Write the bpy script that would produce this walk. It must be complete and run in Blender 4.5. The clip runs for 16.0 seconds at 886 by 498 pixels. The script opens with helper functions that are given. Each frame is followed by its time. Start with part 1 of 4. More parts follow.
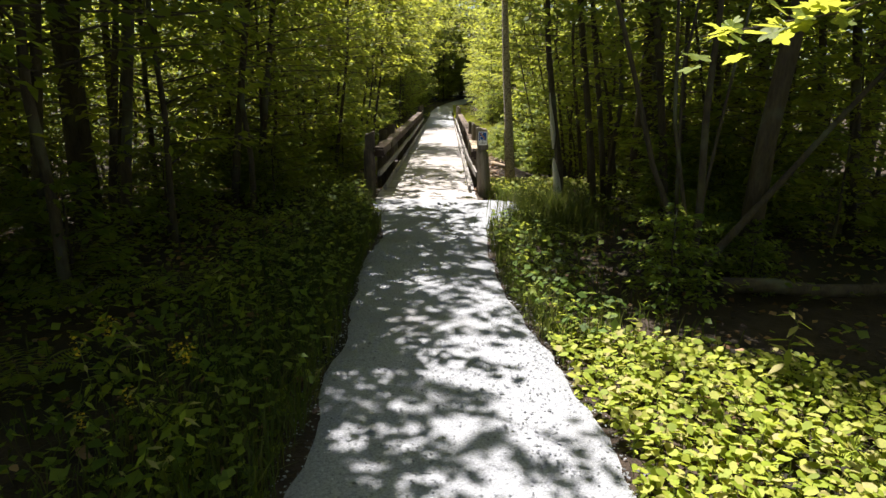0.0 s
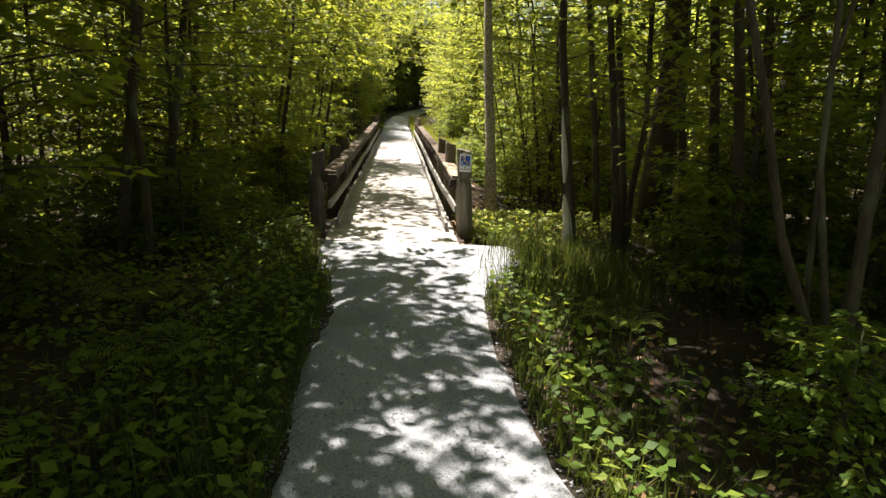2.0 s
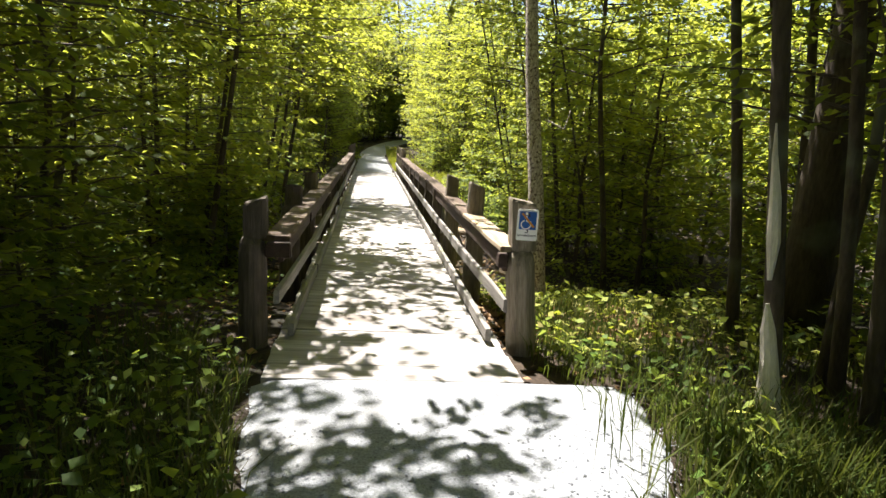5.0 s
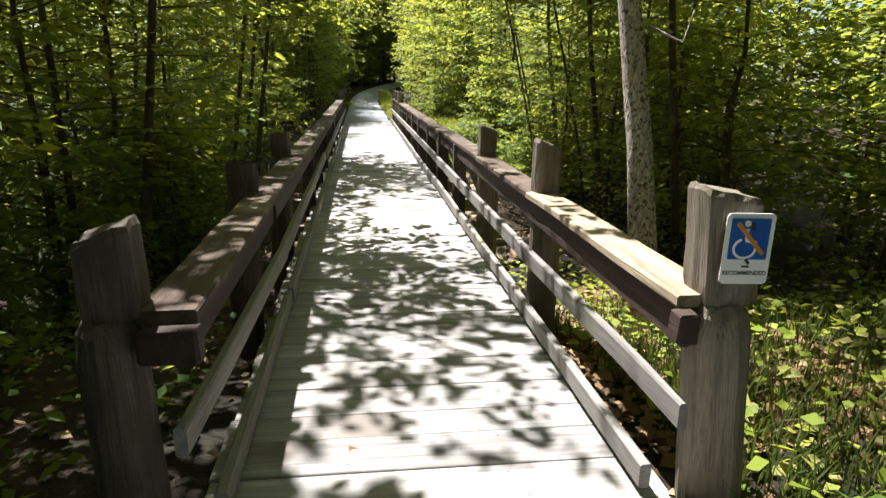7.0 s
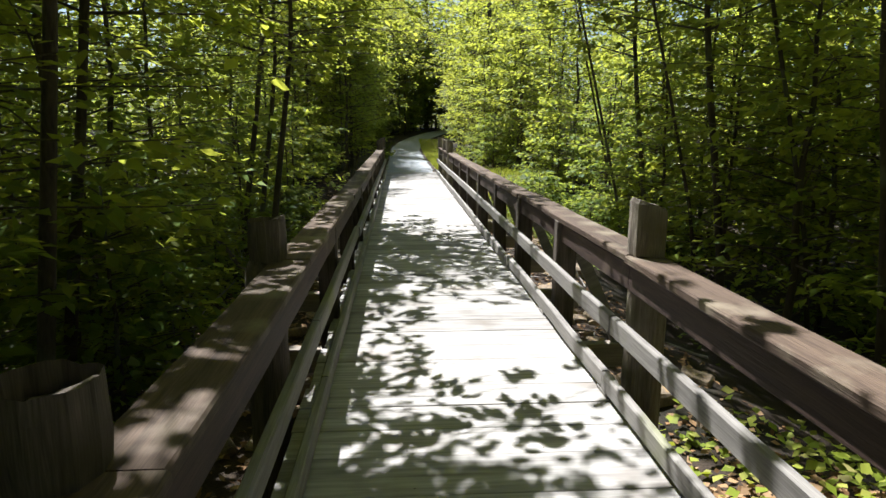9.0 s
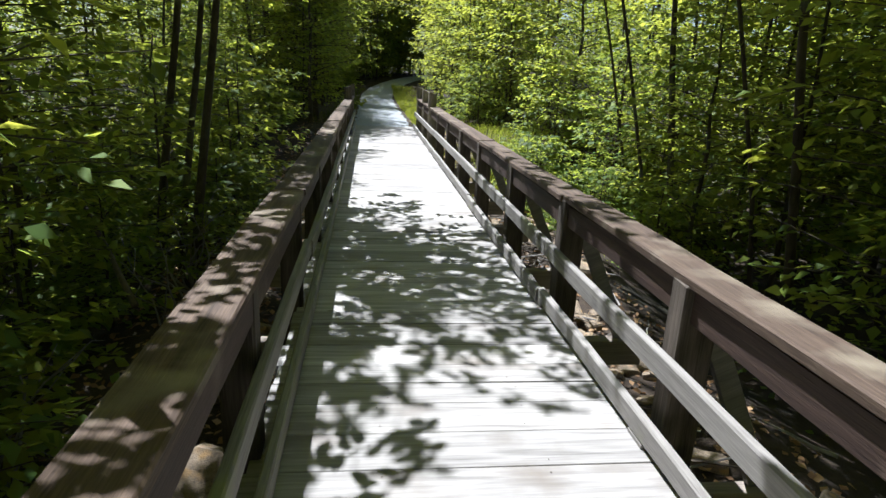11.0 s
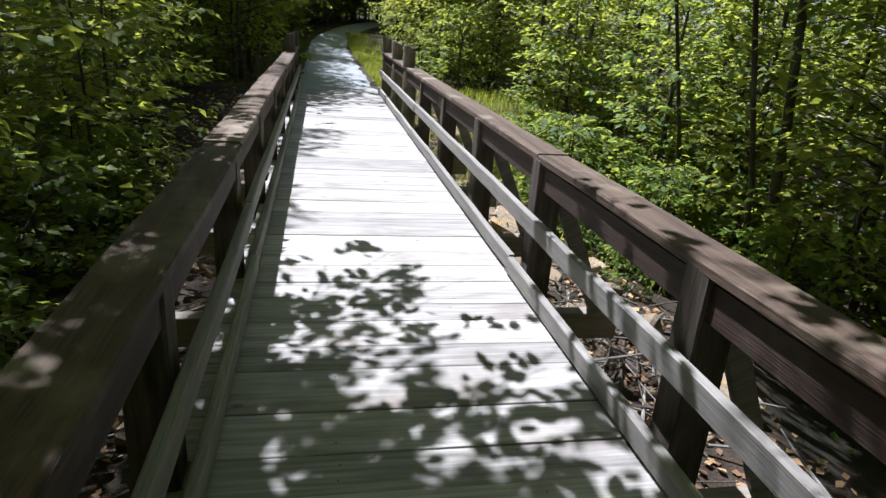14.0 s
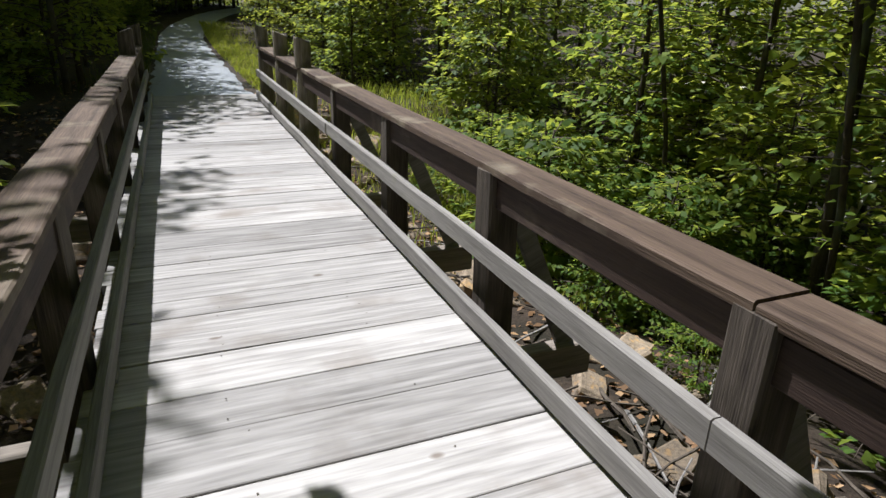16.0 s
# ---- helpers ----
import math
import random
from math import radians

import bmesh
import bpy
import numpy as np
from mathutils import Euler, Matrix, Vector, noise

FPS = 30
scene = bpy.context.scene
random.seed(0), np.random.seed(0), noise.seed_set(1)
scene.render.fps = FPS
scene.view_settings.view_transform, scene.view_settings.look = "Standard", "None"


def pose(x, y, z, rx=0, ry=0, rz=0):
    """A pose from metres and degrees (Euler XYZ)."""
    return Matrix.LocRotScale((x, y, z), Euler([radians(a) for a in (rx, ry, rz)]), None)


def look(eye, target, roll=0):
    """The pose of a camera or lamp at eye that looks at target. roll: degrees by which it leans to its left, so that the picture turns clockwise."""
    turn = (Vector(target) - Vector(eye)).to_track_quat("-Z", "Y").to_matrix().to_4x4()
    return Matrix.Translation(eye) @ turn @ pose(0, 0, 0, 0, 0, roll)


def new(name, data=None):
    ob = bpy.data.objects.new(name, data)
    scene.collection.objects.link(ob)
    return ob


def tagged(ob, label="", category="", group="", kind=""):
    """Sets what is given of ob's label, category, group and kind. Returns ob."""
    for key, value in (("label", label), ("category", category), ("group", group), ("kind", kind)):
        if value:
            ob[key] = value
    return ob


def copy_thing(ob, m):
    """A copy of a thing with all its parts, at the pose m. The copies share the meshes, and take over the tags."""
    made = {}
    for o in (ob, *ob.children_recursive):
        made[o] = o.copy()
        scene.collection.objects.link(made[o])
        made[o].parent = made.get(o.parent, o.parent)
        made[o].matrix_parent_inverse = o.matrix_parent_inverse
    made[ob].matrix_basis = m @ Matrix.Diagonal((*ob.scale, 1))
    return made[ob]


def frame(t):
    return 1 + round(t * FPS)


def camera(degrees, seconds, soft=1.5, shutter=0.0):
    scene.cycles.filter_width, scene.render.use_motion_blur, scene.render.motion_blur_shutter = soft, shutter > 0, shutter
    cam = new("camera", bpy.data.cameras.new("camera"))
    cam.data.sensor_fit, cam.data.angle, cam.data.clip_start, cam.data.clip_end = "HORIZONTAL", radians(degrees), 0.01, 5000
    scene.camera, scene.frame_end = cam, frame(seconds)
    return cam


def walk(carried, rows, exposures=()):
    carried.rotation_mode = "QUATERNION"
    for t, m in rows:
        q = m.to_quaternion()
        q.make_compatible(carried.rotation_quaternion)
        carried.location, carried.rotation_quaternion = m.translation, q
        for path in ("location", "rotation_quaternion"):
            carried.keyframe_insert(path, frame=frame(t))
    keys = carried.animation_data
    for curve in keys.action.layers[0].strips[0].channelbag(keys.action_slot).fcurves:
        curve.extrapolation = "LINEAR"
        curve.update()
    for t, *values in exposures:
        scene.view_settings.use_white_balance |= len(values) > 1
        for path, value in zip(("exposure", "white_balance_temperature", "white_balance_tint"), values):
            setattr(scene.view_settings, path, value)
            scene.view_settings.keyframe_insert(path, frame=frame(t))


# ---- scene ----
LENS = 71.24
cam = camera(LENS, 16.0)
# seconds, place in metres, turn in degrees
PATH = [
    (0.0, 0.458, 0.001, 1.715, 75.51, -0.75, 0.31),
    (0.5, 0.387, 0.589, 1.701, 75.17, -2.23, -1.07),
    (1.0, 0.334, 1.184, 1.699, 75.67, -1.31, -0.75),
    (1.5, 0.312, 1.806, 1.694, 75.55, -1.47, -1.57),
    (2.0, 0.184, 2.470, 1.703, 76.50, -2.79, -4.02),
    (2.5, 0.116, 3.183, 1.657, 81.00, 0.33, -5.37),
    (3.0, 0.016, 3.722, 1.621, 79.70, -0.48, -5.51),
    (3.5, -0.022, 4.305, 1.606, 79.83, 3.96, -8.00),
    (4.0, -0.063, 4.916, 1.589, 79.84, 0.17, -6.30),
    (6.5, -0.058, 8.149, 1.416, 76.71, -5.34, -6.58),
    (7.0, -0.099, 8.778, 1.420, 74.49, -1.04, -7.39),
    (7.5, -0.087, 9.551, 1.415, 76.52, -1.26, -4.64),
    (8.0, -0.158, 10.243, 1.388, 79.77, -2.87, -5.86),
    (8.5, -0.159, 10.873, 1.355, 79.49, -0.34, -3.80),
    (11.0, -0.235, 13.710, 1.417, 73.97, -2.80, -6.50),
    (11.5, -0.236, 14.270, 1.427, 75.89, -4.77, -9.25),
    (12.0, -0.196, 14.854, 1.438, 76.27, -2.12, -16.63),
    (12.5, -0.190, 15.486, 1.432, 77.59, -2.51, -15.72),
    (13.0, -0.225, 16.087, 1.433, 79.04, -4.97, -12.39),
    (13.5, -0.238, 16.585, 1.395, 73.76, -4.50, -5.80),
    (14.0, -0.226, 17.209, 1.354, 69.85, -4.47, -10.55),
    (14.5, -0.187, 17.877, 1.308, 66.22, -3.04, -18.94),
    (15.0, -0.211, 18.340, 1.339, 66.00, -3.85, -22.27),
    (15.5, -0.262, 18.930, 1.350, 67.27, -3.67, -23.41),
    (16.0, -0.217, 19.520, 1.320, 68.83, -1.75, -22.55),]
walk(cam, [(t, pose(x, y, z, rx, ry, rz)) for t, x, y, z, rx, ry, rz in PATH],
     exposures=[(0.0, 1.68, 6700, 17), (1.5, 1.78, 6900, 16), (2.5, 2.05, 7100, 15), (4.0, 2.15, 7000, 14), (6.5, 1.9, 6350, 13), (8.5, 1.6, 6150, 11), (11.0, 1.5, 5700, 11),
                (13.0, 1.5, 5550, 15), (14.0, 1.32, 5650, 15), (14.5, 1.13, 5750, 13), (15.5, 0.86, 5850, 13), (16.0, 0.78, 5900, 13)])

# ---- sky and sun ----
SUN_TO = Vector((-0.24, 0.50, 1.0)).normalized()
world = bpy.data.worlds.new("sky")
scene.world = world
world.use_nodes = True
_wn = world.node_tree
_sky = _wn.nodes.new("ShaderNodeTexSky")
_sky.sky_type, _sky.sun_disc = "NISHITA", False
_sky.sun_elevation = math.asin(SUN_TO.z)
_sky.sun_rotation = math.atan2(SUN_TO.x, SUN_TO.y)
_wn.links.new(_sky.outputs[0], _wn.nodes["Background"].inputs[0])
_wn.nodes["Background"].inputs[1].default_value = 0.045
_sl = bpy.data.lights.new("sun", "SUN")
_sl.energy, _sl.angle, _sl.color = 5.0, radians(0.53), (1.0, 0.965, 0.90)
sun = new("sun", _sl)
sun.matrix_world = look((0, 0, 40), Vector((0, 0, 40)) - SUN_TO)


# ---- materials ----
def material(name, low, high, rough=0.8, scale=6.0, stretch=(1, 1, 1), fine=60.0, bump=0.3, spots=None, rand=0.0, island=False, bump_dist=0.01, sheen=0.3, spot_scale=2.0, spot_range=(0.55, 0.68), warp=0.0, knots=False):
    m = bpy.data.materials.new(name)
    m.use_nodes = True
    nt = m.node_tree
    N, K = nt.nodes, nt.links
    bsdf = N["Principled BSDF"]
    bsdf.inputs["Roughness"].default_value = rough
    bsdf.inputs["Specular IOR Level"].default_value = sheen
    tc = N.new("ShaderNodeTexCoord")
    info = N.new("ShaderNodeObjectInfo")
    add = N.new("ShaderNodeVectorMath"); add.operation = "MULTIPLY_ADD"
    add.inputs[1].default_value = (1, 1, 1)
    off = N.new("ShaderNodeMath"); off.operation = "MULTIPLY"; off.inputs[1].default_value = 37.0
    K.new(info.outputs["Random"], off.inputs[0])
    K.new(tc.outputs["Object"], add.inputs[0]); K.new(off.outputs[0], add.inputs[2])
    mp = N.new("ShaderNodeMapping"); mp.inputs["Scale"].default_value = stretch
    K.new(add.outputs[0], mp.inputs[0])
    n1 = N.new("ShaderNodeTexNoise"); n1.inputs["Scale"].default_value = scale; n1.inputs["Detail"].default_value = 6
    n1.inputs["Distortion"].default_value = warp
    n2 = N.new("ShaderNodeTexNoise"); n2.inputs["Scale"].default_value = fine; n2.inputs["Detail"].default_value = 4
    K.new(mp.outputs[0], n1.inputs[0]); K.new(mp.outputs[0], n2.inputs[0])
    mix = N.new("ShaderNodeMix"); mix.data_type = "FLOAT"; mix.inputs[0].default_value = 0.45
    K.new(n1.outputs[0], mix.inputs[2]); K.new(n2.outputs[0], mix.inputs[3])
    ramp = N.new("ShaderNodeValToRGB")
    ramp.color_ramp.elements[0].position, ramp.color_ramp.elements[1].position = 0.33, 0.67
    ramp.color_ramp.elements[0].color, ramp.color_ramp.elements[1].color = (*low, 1), (*high, 1)
    K.new(mix.outputs[0], ramp.inputs[0])
    colour = ramp.outputs[0]
    if spots:
        n3 = N.new("ShaderNodeTexNoise"); n3.inputs["Scale"].default_value = spot_scale; n3.inputs["Detail"].default_value = 5
        K.new(add.outputs[0], n3.inputs[0])
        r3 = N.new("ShaderNodeMapRange"); r3.inputs[1].default_value, r3.inputs[2].default_value = spot_range
        K.new(n3.outputs[0], r3.inputs[0])
        mc = N.new("ShaderNodeMix"); mc.data_type = "RGBA"
        K.new(r3.outputs[0], mc.inputs[0]); K.new(colour, mc.inputs[6]); mc.inputs[7].default_value = (*spots, 1)
        colour = mc.outputs[2]
    if knots:
        km = N.new("ShaderNodeMapping"); km.inputs["Scale"].default_value = (2.2, 4.2, 1.0)
        K.new(add.outputs[0], km.inputs[0])
        vo = N.new("ShaderNodeTexVoronoi"); vo.inputs["Scale"].default_value = 1.0
        K.new(km.outputs[0], vo.inputs[0])
        kr = N.new("ShaderNodeMapRange"); kr.inputs[1].default_value, kr.inputs[2].default_value, kr.inputs[3].default_value, kr.inputs[4].default_value = 0.035, 0.075, 0.75, 0.0
        K.new(vo.outputs["Distance"], kr.inputs[0])
        kc = N.new("ShaderNodeMix"); kc.data_type = "RGBA"
        K.new(kr.outputs[0], kc.inputs[0]); K.new(colour, kc.inputs[6]); kc.inputs[7].default_value = (0.115, 0.088, 0.068, 1)
        colour = kc.outputs[2]
    if rand:
        src = info.outputs["Random"]
        if island:
            src = N.new("ShaderNodeNewGeometry").outputs["Random Per Island"]
        rr = N.new("ShaderNodeMapRange"); rr.inputs[3].default_value, rr.inputs[4].default_value = 1 - rand, 1 + rand
        K.new(src, rr.inputs[0])
        hsv = N.new("ShaderNodeHueSaturation")
        K.new(rr.outputs[0], hsv.inputs["Value"]); K.new(colour, hsv.inputs["Color"])
        colour = hsv.outputs[0]
    K.new(colour, bsdf.inputs["Base Color"])
    if bump:
        bp = N.new("ShaderNodeBump"); bp.inputs["Strength"].default_value = bump; bp.inputs["Distance"].default_value = bump_dist
        K.new(mix.outputs[0], bp.inputs["Height"]); K.new(bp.outputs[0], bsdf.inputs["Normal"])
    return m


def leaf_material(name, colours, glow, rough=0.6, share=0.45):
    """Leaves: gloss and diffuse, with light let through; each leaf a little different."""
    m = bpy.data.materials.new(name)
    m.use_nodes = True
    nt = m.node_tree
    N, K = nt.nodes, nt.links
    bsdf, out = N["Principled BSDF"], N["Material Output"]
    geo = N.new("ShaderNodeNewGeometry")
    info = N.new("ShaderNodeObjectInfo")
    ramp = N.new("ShaderNodeValToRGB")
    el = ramp.color_ramp.elements
    el[0].color, el[1].color = (*colours[0], 1), (*colours[-1], 1)
    for i, c in enumerate(colours[1:-1]):
        e = el.new((i + 1) / (len(colours) - 1)); e.color = (*c, 1)
    K.new(geo.outputs["Random Per Island"], ramp.inputs[0])
    rr = N.new("ShaderNodeMapRange"); rr.inputs[3].default_value, rr.inputs[4].default_value = 0.75, 1.25
    K.new(info.outputs["Random"], rr.inputs[0])
    hsv = N.new("ShaderNodeHueSaturation"); K.new(rr.outputs[0], hsv.inputs["Value"]); K.new(ramp.outputs[0], hsv.inputs["Color"])
    tc = N.new("ShaderNodeTexCoord")
    n = N.new("ShaderNodeTexNoise"); n.inputs["Scale"].default_value = 35
    K.new(tc.outputs["Object"], n.inputs[0])
    mul = N.new("ShaderNodeMix"); mul.data_type = "RGBA"; mul.blend_type = "MULTIPLY"; mul.inputs[0].default_value = 0.35
    K.new(hsv.outputs[0], mul.inputs[6]); K.new(n.outputs[0], mul.inputs[7])
    K.new(mul.outputs[2], bsdf.inputs["Base Color"])
    bsdf.inputs["Roughness"].default_value = rough
    bsdf.inputs["Specular IOR Level"].default_value = 0.2
    tr = N.new("ShaderNodeBsdfTranslucent")
    g = N.new("ShaderNodeMix"); g.data_type = "RGBA"; g.inputs[0].default_value = 0.55
    K.new(hsv.outputs[0], g.inputs[6]); g.inputs[7].default_value = (*glow, 1)
    K.new(g.outputs[2], tr.inputs[0])
    ms = N.new("ShaderNodeMixShader"); ms.inputs[0].default_value = share
    K.new(bsdf.outputs[0], ms.inputs[1]); K.new(tr.outputs[0], ms.inputs[2])
    K.new(ms.outputs[0], out.inputs[0])
    return m


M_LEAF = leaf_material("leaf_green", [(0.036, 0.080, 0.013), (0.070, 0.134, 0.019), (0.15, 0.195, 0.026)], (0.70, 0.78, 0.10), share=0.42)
M_LEAF_B = leaf_material("leaf_yellow_green", [(0.070, 0.125, 0.016), (0.128, 0.200, 0.025), (0.235, 0.255, 0.030)], (0.84, 0.86, 0.11), share=0.46)
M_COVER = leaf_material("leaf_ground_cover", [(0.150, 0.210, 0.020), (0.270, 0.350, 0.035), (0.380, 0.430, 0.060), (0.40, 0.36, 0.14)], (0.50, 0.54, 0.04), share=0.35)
M_GRASS = leaf_material("grass_blade", [(0.032, 0.062, 0.010), (0.062, 0.095, 0.016), (0.12, 0.12, 0.035)], (0.18, 0.22, 0.03), share=0.3)
M_DEAD = leaf_material("leaf_dead", [(0.10, 0.058, 0.028), (0.24, 0.135, 0.065), (0.40, 0.26, 0.14), (0.17, 0.105, 0.06)], (0.36, 0.19, 0.07), rough=0.7, share=0.12)
M_YELLOW = leaf_material("petal_yellow", [(0.60, 0.42, 0.02), (0.75, 0.55, 0.04)], (0.7, 0.5, 0.03), share=0.25)
M_BARK = material("bark_dark", (0.0342, 0.0266, 0.0205), (0.0912, 0.0722, 0.0547), 0.9, 9, (1, 1, 0.25), 50, 0.8, spots=(0.1064, 0.114, 0.0836), bump_dist=0.02)
M_BARK_PALE = material("bark_pale", (0.15, 0.118, 0.10), (0.62, 0.56, 0.51), 0.85, 42, (1, 1, 0.3), 90, 1.0, spots=(0.11, 0.08, 0.066), spot_scale=38.0, spot_range=(0.53, 0.61), bump_dist=0.02)
M_TWIG = material("bark_twig", (0.0456, 0.038, 0.0304), (0.1216, 0.0988, 0.076), 0.85, 20, (1, 1, 0.3), 80, 0.4)
M_PEELED = material("wood_peeled", (0.45, 0.41, 0.35), (0.74, 0.70, 0.63), 0.8, 8, (3, 3, 0.4), 60, 0.5)
M_DECK = material("wood_deck_weathered", (0.1768, 0.1666, 0.1578), (0.408, 0.391, 0.3754), 0.84, 2.2, (0.5, 8.5, 8.5), 7, 0.7, spots=(0.1836, 0.1598, 0.1394), rand=0.22, bump_dist=0.005, spot_scale=2.3, spot_range=(0.54, 0.74), warp=1.2, knots=True)
M_RAIL = material("wood_rail_brown", (0.018, 0.0098, 0.0075), (0.060, 0.036, 0.027), 0.74, 3.0, (9, 0.35, 9), 22, 0.7, spots=(0.095, 0.068, 0.052), rand=0.12, bump_dist=0.006, spot_scale=3.2, spot_range=(0.6, 0.74))
M_RAIL_GREY = material("wood_rail_grey", (0.1254, 0.1155, 0.1064), (0.2812, 0.266, 0.247), 0.8, 3.0, (9, 0.35, 9), 22, 0.5, spots=(0.19, 0.1976, 0.0988), rand=0.12, bump_dist=0.004, spot_scale=1.3, spot_range=(0.6, 0.72))
M_CAP = material("wood_cap_worn", (0.026, 0.0155, 0.0105), (0.112, 0.076, 0.053), 0.78, 3.0, (9, 0.35, 9), 22, 0.9, spots=(0.185, 0.155, 0.112), rand=0.18, bump_dist=0.007, spot_scale=3.4, spot_range=(0.54, 0.74))
M_CAP_PALE = material("wood_cap_bleached", (0.10, 0.070, 0.045), (0.50, 0.41, 0.29), 0.78, 2.4, (9, 0.3, 9), 18, 0.9, spots=(0.20, 0.16, 0.11), bump_dist=0.008, spot_scale=2.5)
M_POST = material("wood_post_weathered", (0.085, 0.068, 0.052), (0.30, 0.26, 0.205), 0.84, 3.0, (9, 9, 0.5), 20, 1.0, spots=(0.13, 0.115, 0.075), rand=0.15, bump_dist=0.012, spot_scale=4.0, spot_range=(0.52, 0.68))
# post wood again, darkened for the shade on left and square posts
M_POST_SHADED = material("wood_post_shaded", (0.0304, 0.0236, 0.019), (0.1292, 0.1049, 0.0836), 0.84, 3.0, (9, 9, 0.5), 20, 0.8, spots=(0.0608, 0.0494, 0.038), rand=0.2, bump_dist=0.008, spot_scale=4.0)
M_BEAM = material("wood_beam", (0.14, 0.12, 0.10), (0.30, 0.26, 0.22), 0.85, 3.0, (0.4, 9, 9), 20, 0.5, bump_dist=0.005)
M_GRAVEL = material("gravel_grey", (0.1296, 0.144, 0.162), (0.3744, 0.396, 0.4212), 0.92, 70, (1, 1, 1), 260, 0.9, spots=(0.216, 0.2232, 0.2268), bump_dist=0.012, spot_scale=1.1)
M_PEBBLE = material("pebble_grey", (0.1152, 0.126, 0.144), (0.3456, 0.3672, 0.396), 0.85, 30, (1, 1, 1), 120, 0.3, rand=0.4, island=True)
M_SOIL = material("soil_litter", (0.0137, 0.0099, 0.0068), (0.057, 0.0403, 0.0274), 0.95, 7, (1, 1, 1), 55, 1.0, spots=(0.0152, 0.0137, 0.0076), bump_dist=0.03, spot_scale=0.9, spot_range=(0.5, 0.62))
M_ROCK = material("rock_brown_grey", (0.114, 0.0912, 0.0684), (0.3192, 0.2508, 0.1748), 0.9, 5.0, (1, 1, 1), 26, 0.7, spots=(0.3496, 0.228, 0.1064), rand=0.35, bump_dist=0.02, spot_scale=2.2)
M_STEEL = material("steel_dull", (0.30, 0.30, 0.30), (0.5, 0.5, 0.5), 0.4, 20, (1, 1, 1), 90, 0.1)
M_WHITE = material("sign_white", (0.80, 0.80, 0.80), (0.86, 0.86, 0.86), 0.35, 6, (1, 1, 1), 60, 0.02)
M_BLUE = material("sign_blue", (0.015, 0.09, 0.36), (0.02, 0.11, 0.42), 0.35, 6, (1, 1, 1), 60, 0.02)
M_ORANGE = material("sign_orange", (0.50, 0.20, 0.03), (0.58, 0.25, 0.05), 0.4, 6, (1, 1, 1), 60, 0.02)
M_INK = material("sign_ink", (0.03, 0.03, 0.035), (0.06, 0.06, 0.06), 0.5, 6, (1, 1, 1), 60, 0.0)


# ---- mesh helpers ----
def raw_mesh(name, verts, faces, mat, smooth=False):
    me = bpy.data.meshes.new(name)
    me.from_pydata([tuple(v) for v in verts], [], faces)
    if smooth:
        me.polygons.foreach_set("use_smooth", [True] * len(me.polygons))
    me.materials.append(mat)
    me.update()
    return me


def quads_mesh(name, V, mat):
    """One mesh of many loose leaves; V: n x corners x 3."""
    n, c = V.shape[:2]
    me = bpy.data.meshes.new(name)
    me.vertices.add(c * n)
    me.vertices.foreach_set("co", np.ascontiguousarray(V, dtype=np.float32).ravel())
    me.loops.add(c * n)
    me.loops.foreach_set("vertex_index", np.arange(c * n, dtype=np.int32))
    me.polygons.add(n)
    me.polygons.foreach_set("loop_start", np.arange(0, c * n, c, dtype=np.int32))
    me.polygons.foreach_set("loop_total", np.full(n, c, dtype=np.int32))
    me.materials.append(mat)
    me.update(calc_edges=True)
    me.validate()
    return me


def part(name, data, parent, label=""):
    ob = new(name, data)
    ob.parent = parent
    return tagged(ob, label) if label else ob


def thing(name, label, category, group="", at=None):
    ob = new(name)
    ob.empty_display_size = 0.1
    if at is not None:
        ob.matrix_world = at
    return tagged(ob, label, category, group)


_boxes = {}


def box_mesh(name, sx, sy, sz, mat, bevel=0.006, wear=0.0, seed=0):
    """A board or beam about its centre with rounded, slightly worn edges; alike ones share one mesh."""
    key = (name, round(sx, 4), round(sy, 4), round(sz, 4), mat.name, bevel, wear, seed)
    if key in _boxes:
        return _boxes[key]
    bm = bmesh.new()
    bmesh.ops.create_cube(bm, size=1)
    for v in bm.verts:
        v.co = (v.co.x * sx, v.co.y * sy, v.co.z * sz)
    bmesh.ops.bevel(bm, geom=list(bm.edges), offset=bevel, segments=1, affect="EDGES")
    if wear:
        r = random.Random(seed)
        for v in bm.verts:
            v.co += Vector((r.uniform(-wear, wear), r.uniform(-wear, wear), r.uniform(-wear, wear)))
    me = bpy.data.meshes.new(name)
    bm.to_mesh(me)
    bm.free()
    me.materials.append(mat)
    _boxes[key] = me
    return me


def beam(name, lo, hi, mat, parent, label="", bevel=0.006, wear=0.0, seed=0, turn=None):
    me = box_mesh(name, hi[0] - lo[0], hi[1] - lo[1], hi[2] - lo[2], mat, bevel, wear, seed)
    ob = part(name, me, parent, label)
    m = Matrix.Translation([(a + b) / 2 for a, b in zip(lo, hi)])
    ob.matrix_basis = m @ turn if turn is not None else m
    return ob


